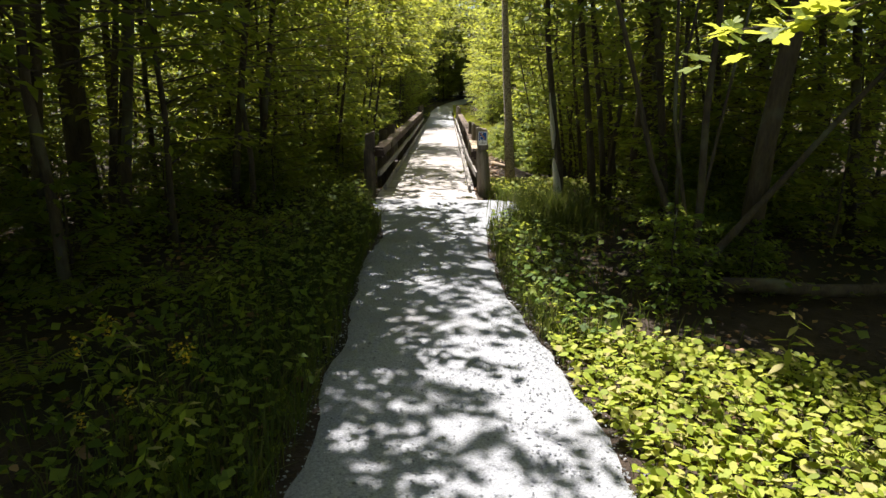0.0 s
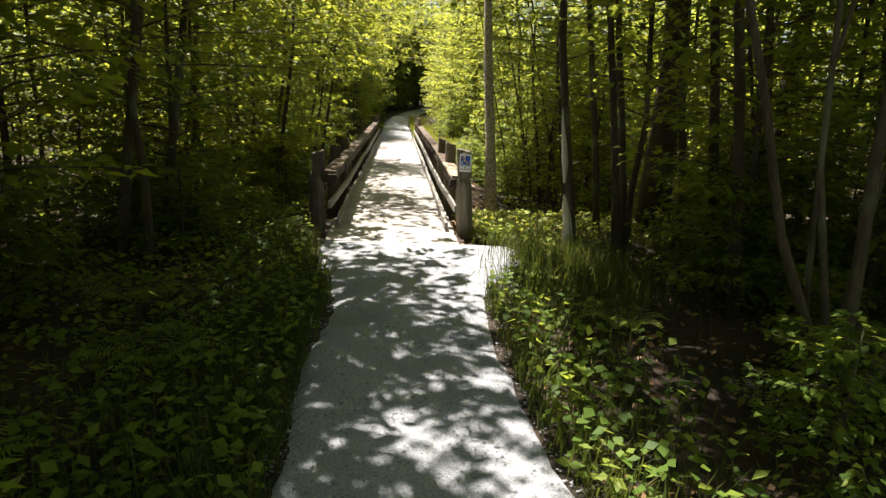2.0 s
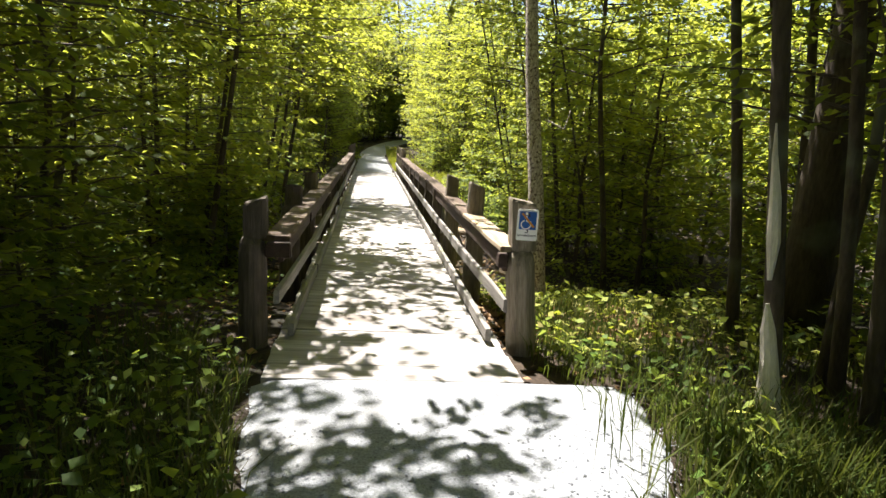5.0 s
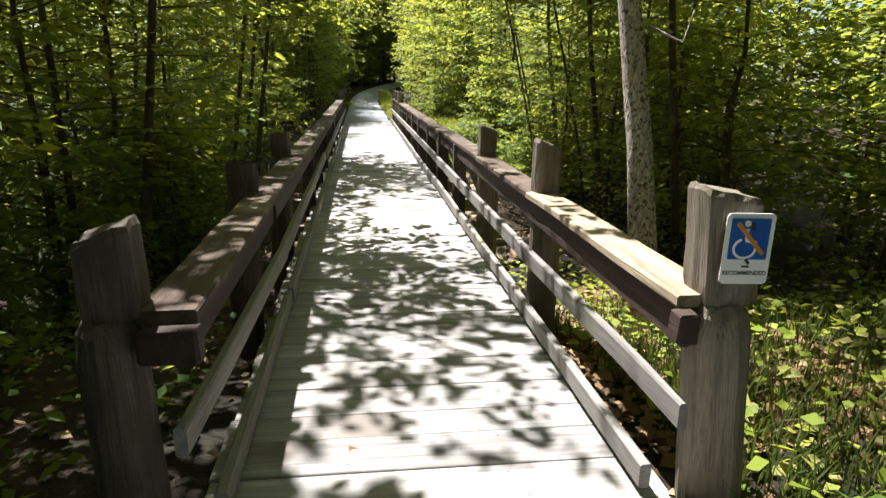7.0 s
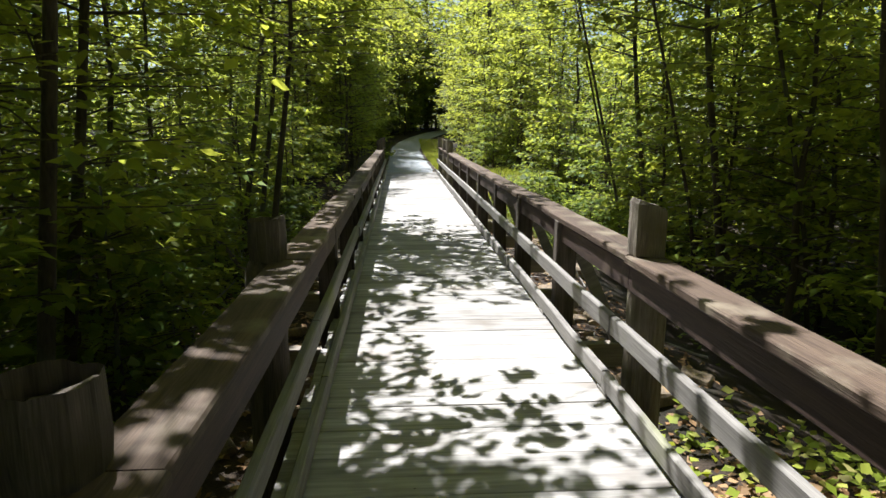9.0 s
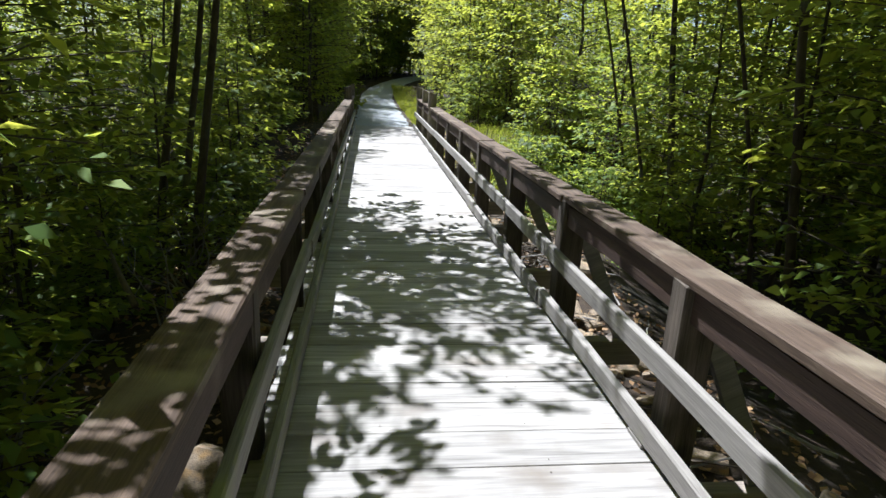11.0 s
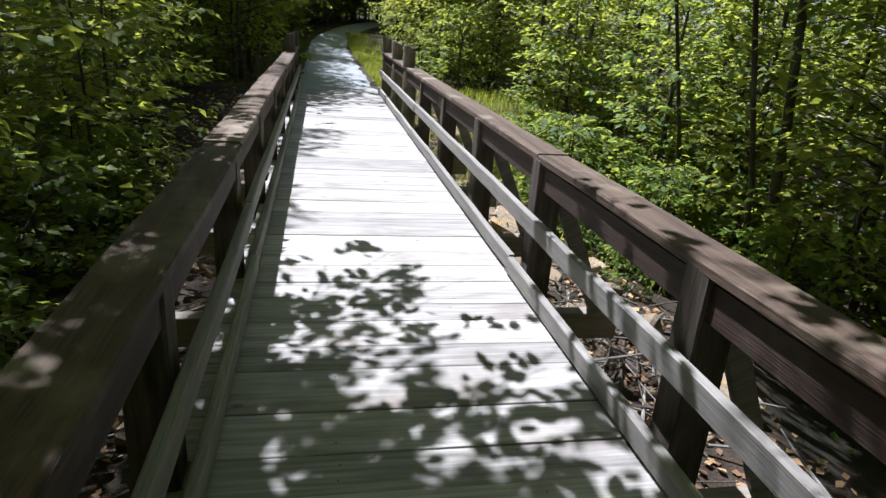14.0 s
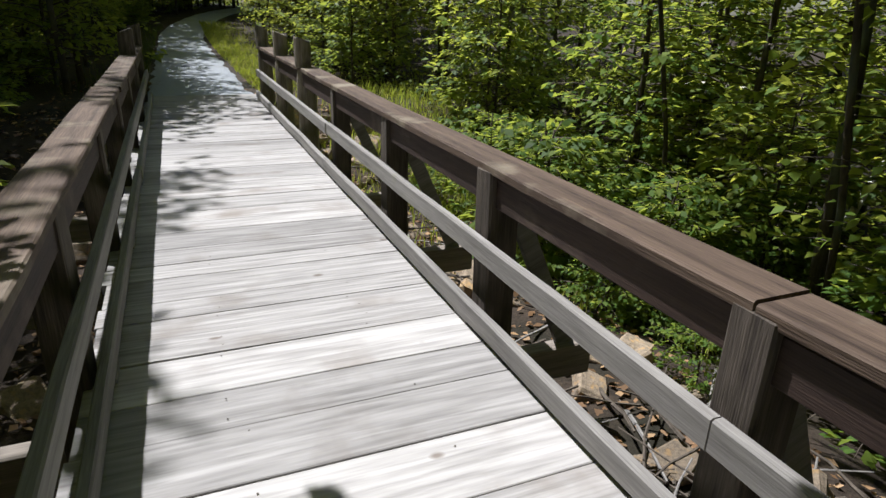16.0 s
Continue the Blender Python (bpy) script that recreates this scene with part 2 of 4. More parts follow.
def tube(lines, sides=7, rough=0.0, seed=0):
    """Tapered round limbs: each line a list of (point, radius). Returns verts, faces."""
    r = random.Random(seed)
    V, F = [], []
    for line in lines:
        base = len(V)
        n = len(line)
        for i, (p, rad) in enumerate(line):
            p = Vector(p)
            a, b = Vector(line[max(0, i - 1)][0]), Vector(line[min(n - 1, i + 1)][0])
            d = (b - a).normalized()
            u = d.cross(Vector((0.31, 0.95, 0.07))).normalized()
            w = d.cross(u)
            for k in range(sides):
                t = 2 * math.pi * k / sides
                q = rad * (1 + r.uniform(-rough, rough))
                V.append(p + u * math.cos(t) * q + w * math.sin(t) * q)
        for i in range(n - 1):
            for k in range(sides):
                a, b = base + i * sides + k, base + i * sides + (k + 1) % sides
                F.append((a, b, b + sides, a + sides))
        F.append(tuple(range(base + sides - 1, base - 1, -1)))
        F.append(tuple(base + (n - 1) * sides + k for k in range(sides)))
    return V, F


def leaf_quads(P, yaw, tilt, roll, length, width, fold=0.18, full=False):
    """Pointed oval leaves at the points P: yaw round the upright, tilt down at the tip, roll about their length."""
    n = len(P)
    d = np.stack([np.cos(yaw) * np.cos(tilt), np.sin(yaw) * np.cos(tilt), -np.sin(tilt)], 1)
    s0 = np.stack([-np.sin(yaw), np.cos(yaw), np.zeros(n)], 1)
    up = np.cross(d, s0)
    s = s0 * np.cos(roll)[:, None] + up * np.sin(roll)[:, None]
    nn = np.cross(d, s)
    L, W = length[:, None], width[:, None]
    if full:
        a, b = P + d * L * 0.22 + nn * W * fold * 0.7, P + d * L * 0.62 + nn * W * fold * 0.8
        return np.stack([P, a + s * W * 0.40, b + s * W * 0.42, P + d * L, b - s * W * 0.42, a - s * W * 0.40], 1)
    mid = P + d * L * 0.45
    return np.stack([P, mid + s * W * 0.5 + nn * W * fold, P + d * L, mid - s * W * 0.5 + nn * W * fold], 1)


# ---- the lie of the land ----
Y0, Y1 = 9.85, 29.75           # ends of the bridge deck
XL, XR = -0.54, 0.86          # inner faces of the two kerbs


def smooth(a, b, v):
    t = min(1.0, max(0.0, (v - a) / (b - a)))
    return t * t * (3 - 2 * t)


def path_mid(y):
    """Middle of the gravel path."""
    if y < Y0:
        return 0.56 - 0.25 * smooth(2.2, 6.2, y) + 0.16 * smooth(7.4, 9.2, y)
    return 0.12 + 0.018 * max(0.0, y - 44.0) ** 2


def path_half(y):
    return 0.86 if y > 20 else 0.90 - 0.15 * smooth(2.2, 5.4, y) + 0.52 * smooth(7.6, 9.4, y)


def height(x, y):
    n = noise.noise(Vector((x * 0.35, y * 0.35, 0.0))) * 0.22 + noise.noise(Vector((x * 1.3, y * 1.3, 3.0))) * 0.07
    away = smooth(1.0, 3.4, abs(x - path_mid(y)))
    z = -0.06 + away * n
    gully = smooth(10.9, 15.0, y - 0.25 * max(0, x - 1)) * (1 - smooth(25.5, 29.3, y + 0.1 * max(0, x)))
    z -= gully * (0.66 + 0.12 * n + 0.55 * smooth(1.9, 3.6, abs(x - 0.16)))
    z += 1.15 * smooth(40, 62, y)
    z += 0.018 * max(0.0, abs(x) - 6.0) * (1 - smooth(25, 90, abs(x)))
    return z


# ---- ground and path ----
def spread(lo, hi, step, far, grow=1.35):
    a = list(np.arange(lo, hi + 1e-6, step))
    d, v = step, a[-1]
    while v < far:
        d *= grow; v += d; a.append(v)
    d, v = step, a[0]
    while v > -far:
        d *= grow; v -= d; a.insert(0, v)
    return a


def build_ground():
    xs, ys = spread(-7.0, 9.0, 0.2, 600), spread(-4.0, 44.0, 0.2, 600)
    V = [(x, y, height(x, y)) for y in ys for x in xs]
    w = len(xs)
    F = [(j * w + i, j * w + i + 1, (j + 1) * w + i + 1, (j + 1) * w + i) for j in range(len(ys) - 1) for i in range(w - 1)]
    ob = new("ground", raw_mesh("ground", V, F, M_SOIL, True))
    tagged(ob, "dark brown forest soil with leaf litter", "ground", kind="structure")


def build_path(name, ya, yb, label):
    V, F = [], []
    cols = 13
    ys = np.linspace(ya, yb, int((yb - ya) / 0.15) + 1)
    for y in ys:
        c, h = path_mid(y), path_half(y)
        for i in range(cols):
            u = i / (cols - 1) * 2 - 1
            x = c + u * (h + 0.10 * noise.noise(Vector((u * 3, y * 1.6, 5.0))) + 0.04 * noise.noise(Vector((u * 3, y * 6, 9.0))))
            z = height(x, y) + 0.035 * (1 - u ** 4) + 0.008 * noise.noise(Vector((x * 4, y * 4, 1))) + 0.024 * smooth(Y0 - 0.7, Y0 - 0.02, y) * (1 - smooth(Y1 + 0.02, Y1 + 0.7, y))
            if abs(u) > 0.99:
                z -= 0.05
            V.append((x, y, z))
    for j in range(len(ys) - 1):
        for i in range(cols - 1):
            a = j * cols + i
            F.append((a, a + 1, a + cols + 1, a + cols))
    tagged(new(name, raw_mesh(name, V, F, M_GRAVEL, True)), label, "path", kind="structure")


build_ground()
build_path("path", -4.0, Y0 - 0.004, "crushed grey gravel footpath with ragged edges")
build_path("path_beyond", Y1 + 0.004, 64.0, "crushed grey gravel footpath curving into the woods")

# loose stones on the gravel
_rs = np.random.RandomState(4)


def pebbles(n, ya, yb):
    V, F = [], []
    for _ in range(n):
        y = _rs.uniform(ya, yb)
        x = path_mid(y) + _rs.uniform(-1.05, 1.05) * path_half(y)
        r = _rs.uniform(0.004, 0.011) * (1.0 if _rs.rand() < 0.95 else 1.8)
        u = (x - path_mid(y)) / path_half(y)
        z = height(x, y) + 0.035 * max(0, 1 - u ** 4) + r * 0.1
        b = len(V)
        a = _rs.uniform(0, 6.28)
        for k in range(4):
            q = r * _rs.uniform(0.7, 1.2)
            V.append((x + q * math.cos(a + k * 1.57), y + q * math.sin(a + k * 1.57), z + r * 0.2))
        V.append((x, y, z + r * _rs.uniform(0.6, 0.9)))
        F += [(b, b + 1, b + 4), (b + 1, b + 2, b + 4), (b + 2, b + 3, b + 4), (b + 3, b, b + 4)]
    return V, F


tagged(new("loose_gravel", raw_mesh("loose_gravel", *pebbles(9000, 1.2, Y0), M_PEBBLE)), "loose grey gravel stones on the footpath", "gravel", kind="stuff")

# ---- the footbridge ----
bridge = thing("footbridge", "long weathered timber footbridge with brown railings over a gully", "footbridge")
POSTS = [10.58, 12.54, 14.42, 15.82, 17.36, 18.84, 20.42, 21.82, 23.26, 24.68, 26.08, 27.6, 29.2]
RNG = random.Random(11)
CAP_Z = 0.755


def bow(y, z, side):
    """The old railings lean a little outwards in mid-span."""
    u = math.sin(math.pi * min(1, max(0, (y - Y0) / (Y1 - Y0))))
    return (0.05 if side > 0 else 0.015) * u * (z / 0.75) ** 2


def sag(y, z):
    return -0.04 * math.sin(math.pi * min(1, max(0, (y - Y0) / (Y1 - Y0)))) * max(0, z) / 0.75


for sx in (-0.15, 0.45):
    beam("stringer", (sx - 0.08, Y0 - 0.3, -0.36), (sx + 0.08, Y1 + 0.3, -0.055), M_BEAM, bridge, "heavy timber stringer")


def log_post(side, top, first, seed):
    """A round log post whose head is hewn square and set back above a shoulder, with a sloping weathered top."""
    r = random.Random(seed)
    big = 1.12 if first and side > 0 else 1.0
    rings = [(-1.3, 0.100), (-0.4, 0.100), (-0.1, 0.098), (0.12, 0.099), (0.30, 0.095), (0.48, 0.097), (0.62, 0.094), (0.69, 0.084), (0.725, 0.066),
             (0.73, 0.080), (0.80, 0.083), (0.92, 0.081), (top - 0.02, 0.081), (top, 0.074)]
    V, F = [], []
    S = 18
    wave = [r.uniform(-0.03, 0.03) for _ in range(S)]
    for i, (z, q) in enumerate(rings):
        head = i >= 9
        for k in range(S):
            t = 2 * math.pi * k / S
            c, n = math.cos(t), math.sin(t)
            sq = max(abs(c), abs(n))
            e = (0.82 if first else 0.5) if head else 0.0
            rad = q * big * ((1 - e) + e / sq) * (1 + wave[k] + r.uniform(-0.022, 0.022))
            zz = z + (0.030 * c * -side if i >= 12 else 0) + (r.uniform(-0.006, 0.006) if i else 0)
            V.append((rad * c * 1.03 - ((-0.02 if first and side > 0 else side * 0.022) if head else 0), rad * n + (0.03 if head and first else 0), zz))
    for i in range(len(rings) - 1):
        for k in range(S):
            a, b = i * S + k, i * S + (k + 1) % S
            F.append((a, b, b + S, a + S))
    F.append(tuple((len(rings) - 1) * S + k for k in range(S)))
    F.append(tuple(range(S - 1, -1, -1)))
    # left posts take the wood with shade in its colour
    return raw_mesh("post", V, F, M_POST if side > 0 else M_POST_SHADED)


for side, inner in ((-1, XL), (1, XR)):
    out = lambda d: inner + side * d
    for i, y in enumerate(POSTS):
        tall = i in (0, 1, 2, 11, 12) or (i == 10 and side > 0)
        if tall:
            top = {0: 1.10 if side > 0 else 0.985, 1: 1.03 if side > 0 else 0.88, 2: 1.0 if side > 0 else 0.91}.get(i, 1.0) + RNG.uniform(-0.01, 0.01)
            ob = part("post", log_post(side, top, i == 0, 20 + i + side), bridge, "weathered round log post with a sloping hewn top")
            at_x = (1.135 if side > 0 else -0.83) if i == 0 else out((0.215 if side > 0 else 0.285) if i < 3 else 0.165)
            ob.matrix_basis = pose(at_x, y, 0, RNG.uniform(-0.8, 0.8), (-5.2 if side > 0 else -1.2) if i == 0 else side * RNG.uniform(-1.5, 0.2), RNG.uniform(-6, 6))
        else:
            w = bow(y, 0.75, side)
            a, b = sorted((out(0.072 + 0.5 * w), out(0.195 + w)))
            beam("post", (a, y - 0.068, -0.45), (b, y + 0.068, CAP_Z - 0.06), M_POST_SHADED, bridge, "", 0.008, 0.003, i,
                 pose(0, 0, 0, RNG.uniform(-0.7, 0.7), RNG.uniform(-0.7, 0.7), RNG.uniform(-3, 3)))
            # outrigger under the deck and the slanting brace to the post
            end = inner + side * 0.74
            a, b = sorted((end, inner - side * 0.6))
            beam("outrigger", (a, y - 0.045, -0.42), (b, y + 0.045, -0.24), M_BEAM, bridge, "grey cross beam reaching out under the deck", 0.006, 0.002, i)
            p, q = Vector((out(0.19) + side * bow(y, 0.62, side), y + 0.02, 0.60)), Vector((inner + side * 0.66, y + 0.02, -0.36))
            d = q - p
            ob = part("brace", box_mesh("brace", 0.038, 0.09, d.length, M_RAIL_GREY, 0.004, 0.002, i % 3), bridge, "grey slanting brace board")
            ob.matrix_basis = Matrix.Translation((p + q) / 2) @ d.to_track_quat("Z", "Y").to_matrix().to_4x4()
            bolt = part("bolt", box_mesh("bolt", 0.05, 0.022, 0.022, M_STEEL, 0.005), bridge, "dull steel bolt")
            bolt.matrix_basis = Matrix.Translation((q.x, q.y - 0.05, q.z + 0.05))
        if 0 < i < 12:
            a, b = sorted((out(0.0), out(0.065)))
            beam("kerb_block", (a + 0.003, y - 0.07, 0.002), (b, y + 0.07, 0.0245), M_RAIL_GREY, bridge, "", 0.004)
    # boards that run from post to post
    runs = [(0, 1), (1, 2), (2, 4), (4, 6), (6, 9), (9, 12)]
    for n, (i, j) in enumerate(runs):
        ya, yb = POSTS[i] + (-0.02 if i == 0 else 0.004), POSTS[j] - 0.004 + (0.06 if j == 12 else 0)
        steps = j - i
        for name, w0, w1, za, zb, mat, lab in (
                ("cap_rail", 0.05, 0.235, CAP_Z - 0.042, CAP_Z, M_CAP_PALE if side > 0 and n == 0 else M_CAP, "bleached tan cap board, split along its grain" if side > 0 and n == 0 else "worn red-brown cap board with pale lichen"),
                ("side_rail", 0.078, 0.116, CAP_Z - 0.185, CAP_Z - 0.046, M_RAIL, "dark brown side board"),
                ("middle_rail", 0.018, 0.058, 0.33, 0.43, M_RAIL_GREY, "silver-grey middle rail"),
                ("kerb_rail", 0.0, 0.042, 0.026, 0.122, M_RAIL_GREY, "silver-grey kerb board")):
            V, F = [], []
            seg = 4 * steps
            r = random.Random(n * 7 + side + len(name))
            lift = r.uniform(-0.006, 0.006)
            shift = r.uniform(-0.008, 0.008) if name != "kerb_rail" else r.uniform(-0.010, 0.004)
            cy = (ya + yb) / 2
            ch = 0.007
            sect = [(w0 + ch, za), (w1 - ch, za), (w1, za + ch), (w1, zb - ch), (w1 - ch, zb), (w0 + ch, zb), (w0, zb - ch), (w0, za + ch)]
            for k in range(seg + 1):
                y = ya + (yb - ya) * k / seg
                splay = max(0.0, (12.5 - y) / 2.0) if name == "middle_rail" and n == 0 else 0.0
                wob = 0.004 * noise.noise(Vector((y * 1.3, n * 3.0 + side, len(name))))
                for (d, z) in sect:
                    V.append((inner + side * (d + bow(y, zb, side) + shift + wob + 0.095 * splay), y - cy, z - 0.075 * splay + sag(y, zb) + lift + wob * 1.5 + r.uniform(-0.0015, 0.0015)))
            for k in range(seg):
                for c in range(8):
                    a, b = k * 8 + c, k * 8 + (c + 1) % 8
                    F.append((a, b, b + 8, a + 8) if side > 0 else (b, a, a + 8, b + 8))
            F.append(tuple(range(8)) if side < 0 else tuple(range(7, -1, -1)))
            F.append(tuple(seg * 8 + c for c in (range(7, -1, -1) if side < 0 else range(8))))
            ob = part(name, raw_mesh(name, V, F, mat), bridge, lab)
            ob.matrix_basis = Matrix.Translation((0, cy, 0))
    # stub that carries the railing's near end on the first post
    a, b = sorted((out(0.03), out(0.10 if side > 0 else 0.20)))
    beam("end_block", (a, POSTS[0] - 0.10, CAP_Z - 0.15), (b, POSTS[0] - 0.02, CAP_Z - 0.045), M_RAIL, bridge, "", 0.008, 0.003, 5)

# ---- access sign on the first post ----
sign = thing("access_sign", "white and blue access sign with an orange bar", "sign", at=pose(1.075, 10.475, 0.815, 0, 0, -6))


def plate(name, w, h, r, y, mat, parent, label="", cx=0.0, cz=0.0, thick=0.002):
    V, F = [], []
    pts = []
    for qx, qz, a0 in ((1, 1, 0), (-1, 1, 90), (-1, -1, 180), (1, -1, 270)):
        for k in range(5):
            t = radians(a0 + k * 22.5)
            pts.append((qx * (w / 2 - r) + r * math.cos(t), qz * (h / 2 - r) + r * math.sin(t)))
    n = len(pts)
    for yy in (y - thick, y):
        V += [(cx + px, yy, cz + pz) for px, pz in pts]
    F = [tuple(range(n)), tuple(range(2 * n - 1, n - 1, -1))] + [(k + n, (k + 1) % n + n, (k + 1) % n, k) for k in range(n)]
    return part(name, raw_mesh(name, V, F, mat), parent, label)


def stroke(name, pts, w, y, mat, parent, label=""):
    """A flat bent stroke in the plane of the sign."""
    V, F = [], []
    n = len(pts)
    for i, p in enumerate(pts):
        a, b = Vector(pts[max(0, i - 1)]), Vector(pts[min(n - 1, i + 1)])
        d = (b - a).normalized()
        s = Vector((-d.y, d.x)) * w / 2
        for q in (Vector(p) + s, Vector(p) - s):
            V.append((q.x, y, q.y))
    F = [(2 * i, 2 * i + 1, 2 * i + 3, 2 * i + 2) for i in range(n - 1)]
    return part(name, raw_mesh(name, V, F, mat), parent, label)


plate("sign_plate", 0.150, 0.225, 0.014, 0.004, M_WHITE, sign, "white painted metal plate", cz=0.1125, thick=0.004)
plate("blue_panel", 0.122, 0.130, 0.006, -0.0015, M_BLUE, sign, "blue panel", cz=0.145, thick=0.0012)
stroke("wheel_mark", [(-0.012 + 0.034 * math.cos(t), 0.115 + 0.030 * math.sin(t)) for t in np.linspace(radians(110), radians(385), 22)], 0.008, -0.0042, M_WHITE, sign, "white curved mark")
stroke("upright_mark", [(-0.010, 0.178), (-0.008, 0.140), (0.018, 0.136), (0.030, 0.112)], 0.012, -0.0046, M_WHITE, sign, "white bent mark")
plate("round_mark", 0.020, 0.020, 0.0095, -0.0040, M_WHITE, sign, "white round mark", cx=-0.011, cz=0.194, thick=0.0006)
stroke("orange_bar", [(-0.043, 0.196), (0.046, 0.098)], 0.014, -0.0060, M_ORANGE, sign, "faded orange diagonal bar")
stroke("dark_chip", [(0.004, 0.198), (0.010, 0.172)], 0.013, -0.0052, M_INK, sign, "dark chip in the paint")
stroke("scratch_mark", [(-0.004, 0.082), (0.008, 0.066)], 0.010, -0.0052, M_INK, sign, "dark scratch")
stroke("small_bar", [(-0.014, 0.058), (0.010, 0.058)], 0.006, -0.0052, M_INK, sign, "faded line of small print")
_tx = bpy.data.curves.new("lettering", "FONT")
_tx.body, _tx.size, _tx.align_x = "RECOMMENDED", 0.0185, "CENTER"
_tx.extrude = 0.0003
_tx.offset = 0.0004
_tx.materials.append(M_INK)
_to = part("lettering", _tx, sign, "dark lettering")
_to.matrix_basis = pose(0, -0.0012, 0.030, 90, 0, 0)


# ---- trees ----
def grow_tree(name, label, seed, tall, trunk_r, crown_from, reach, n_limbs, per_limb, leaf, mat, lean=(0, 0), bark=None, sides=7, droop=0.0, flat=0.10, category="tree", group="forest trees", full=False, wobble=1.0, clump=0):
    """A tree at the origin: trunk, limbs and a crown of leaves set in flat sprays along the limbs."""
    r = np.random.RandomState(seed)
    bark = bark or M_BARK
    N = 9
    wob = r.normal(0, 0.035 * tall / 6, (N, 2)) * wobble; wob[:2] *= 0.2
    mid = [Vector((lean[0] * tall * (i / (N - 1)) + wob[i][0], lean[1] * tall * (i / (N - 1)) + wob[i][1], tall * i / (N - 1))) for i in range(N)]
    trunk = [(mid[i] - Vector((0, 0, 0.35 if i == 0 else 0)), trunk_r * (1.25 if i == 0 else 1.0 - 0.85 * i / (N - 1)) + 0.004) for i in range(N)]

    def at(z):
        f = min(max(z / tall, 0), 0.999) * (N - 1)
        i = int(f)
        return mid[i].lerp(mid[i + 1], f - i)
    limbs, P, yaws = [], [], []
    for k in range(n_limbs):
        u = (k + r.rand()) / n_limbs
        z = tall * (crown_from + (0.98 - crown_from) * u)
        a = k * 2.4 + r.uniform(-0.5, 0.5)
        profile = 0.35 + 0.65 * math.sin(math.pi * min(1, 0.22 + 0.72 * u))
        ln = reach * profile * r.uniform(0.65, 1.15)
        p0 = at(z)
        rise = r.uniform(0.05, 0.55) * (1 - droop)
        pts = []
        steps = 5
        for s in range(steps + 1):
            t = s / steps
            pts.append(p0 + Vector((math.cos(a) * ln * t, math.sin(a) * ln * t, ln * rise * t * (1 - 0.55 * t) - droop * ln * 0.4 * t * t)) + Vector(r.normal(0, 0.02 * ln, 3) * t))
        q = max(0.004, trunk_r * 0.30 * (1 - 0.6 * u))
        limbs.append([(p, q * (1 - 0.8 * s / steps) + 0.0015) for s, p in enumerate(pts)])
        tip = r.uniform(0.12, 1.0, per_limb) ** 0.75
        side = r.choice([-1.0, 1.0], per_limb)
        away = r.uniform(0, 1, per_limb)
        if clump:
            pick = r.randint(0, clump, per_limb)
            tip = np.clip(r.uniform(0.2, 1.0, clump)[pick] + r.normal(0, 0.045, per_limb), 0.1, 1.0)
            side = r.choice([-1.0, 1.0], clump)[pick]
            away = np.clip(r.uniform(0, 1, clump)[pick] + r.normal(0, 0.12, per_limb), 0, 1.1)
        f = tip * steps * 0.999
        i = f.astype(int)
        A = np.array([tuple(p) for p in pts])
        base = A[i] + (A[i + 1] - A[i]) * (f - i)[:, None]
        off = away * ln * 0.36 * (1.25 - tip)
        base[:, 0] += -math.sin(a) * side * off
        base[:, 1] += math.cos(a) * side * off
        base[:, 2] += r.normal(0, flat, per_limb) * ln * 0.30 - off * 0.12
        P.append(base)
        yaws.append(a + side * r.uniform(0.3, 1.3, per_limb))
    P, yaws = np.concatenate(P), np.concatenate(yaws)
    n = len(P)
    size = leaf * r.uniform(0.65, 1.25, n)
    V = leaf_quads(P, yaws, r.normal(0.25, 0.30, n), r.normal(0, 0.38, n), size, size * r.uniform(0.5, 0.66, n), full=full)
    root = thing(name, label, category, group)
    part("trunk", raw_mesh("trunk", *tube([trunk], sides, 0.07, seed), bark, True), root)
    tagged(part("branchwork", raw_mesh("branchwork", *tube([l[::2] + l[-1:] for l in limbs], 3, 0.0, seed), M_TWIG, True), root), kind="stuff")
    tagged(part("crown", quads_mesh("crown", V, mat), root), kind="stuff")
    return root


def put(ob, x, y, turn, size, sink=0.05):
    return copy_thing(ob, pose(x, y, height(x, y) - sink, 0, 0, turn) @ Matrix.Diagonal((size, size, size, 1)))


L_SAP = "slender understorey tree with layered fresh green leaves"
L_BUSH = "low leafy green shrub on the forest floor"
L_TALL = "tall forest tree with a dark trunk and high green crown"
saps = [grow_tree("sapling", L_SAP, 100 + k, h, 0.032 + 0.005 * k, c, rch, nl, 43, lf * 1.12, mt, category="tree", group="understorey trees")
        for k, (h, c, rch, nl, lf, mt) in enumerate([
            (5.2, 0.10, 1.55, 58, 0.105, M_LEAF), (6.4, 0.16, 1.8, 62, 0.11, M_LEAF_B), (4.2, 0.08, 1.45, 50, 0.10, M_LEAF_B),
            (7.2, 0.24, 2.0, 64, 0.115, M_LEAF), (3.4, 0.06, 1.3, 46, 0.095, M_LEAF)])]
bushes = [grow_tree("shrub", L_BUSH, 140 + k, h, 0.016, 0.08, rch, 34, 34, lf * 1.05, mt, category="shrub", group="forest shrubs", sides=5)
          for k, (h, rch, lf, mt) in enumerate([(1.5, 0.85, 0.09, M_LEAF), (2.1, 1.0, 0.095, M_LEAF_B), (1.1, 0.7, 0.085, M_LEAF)])]
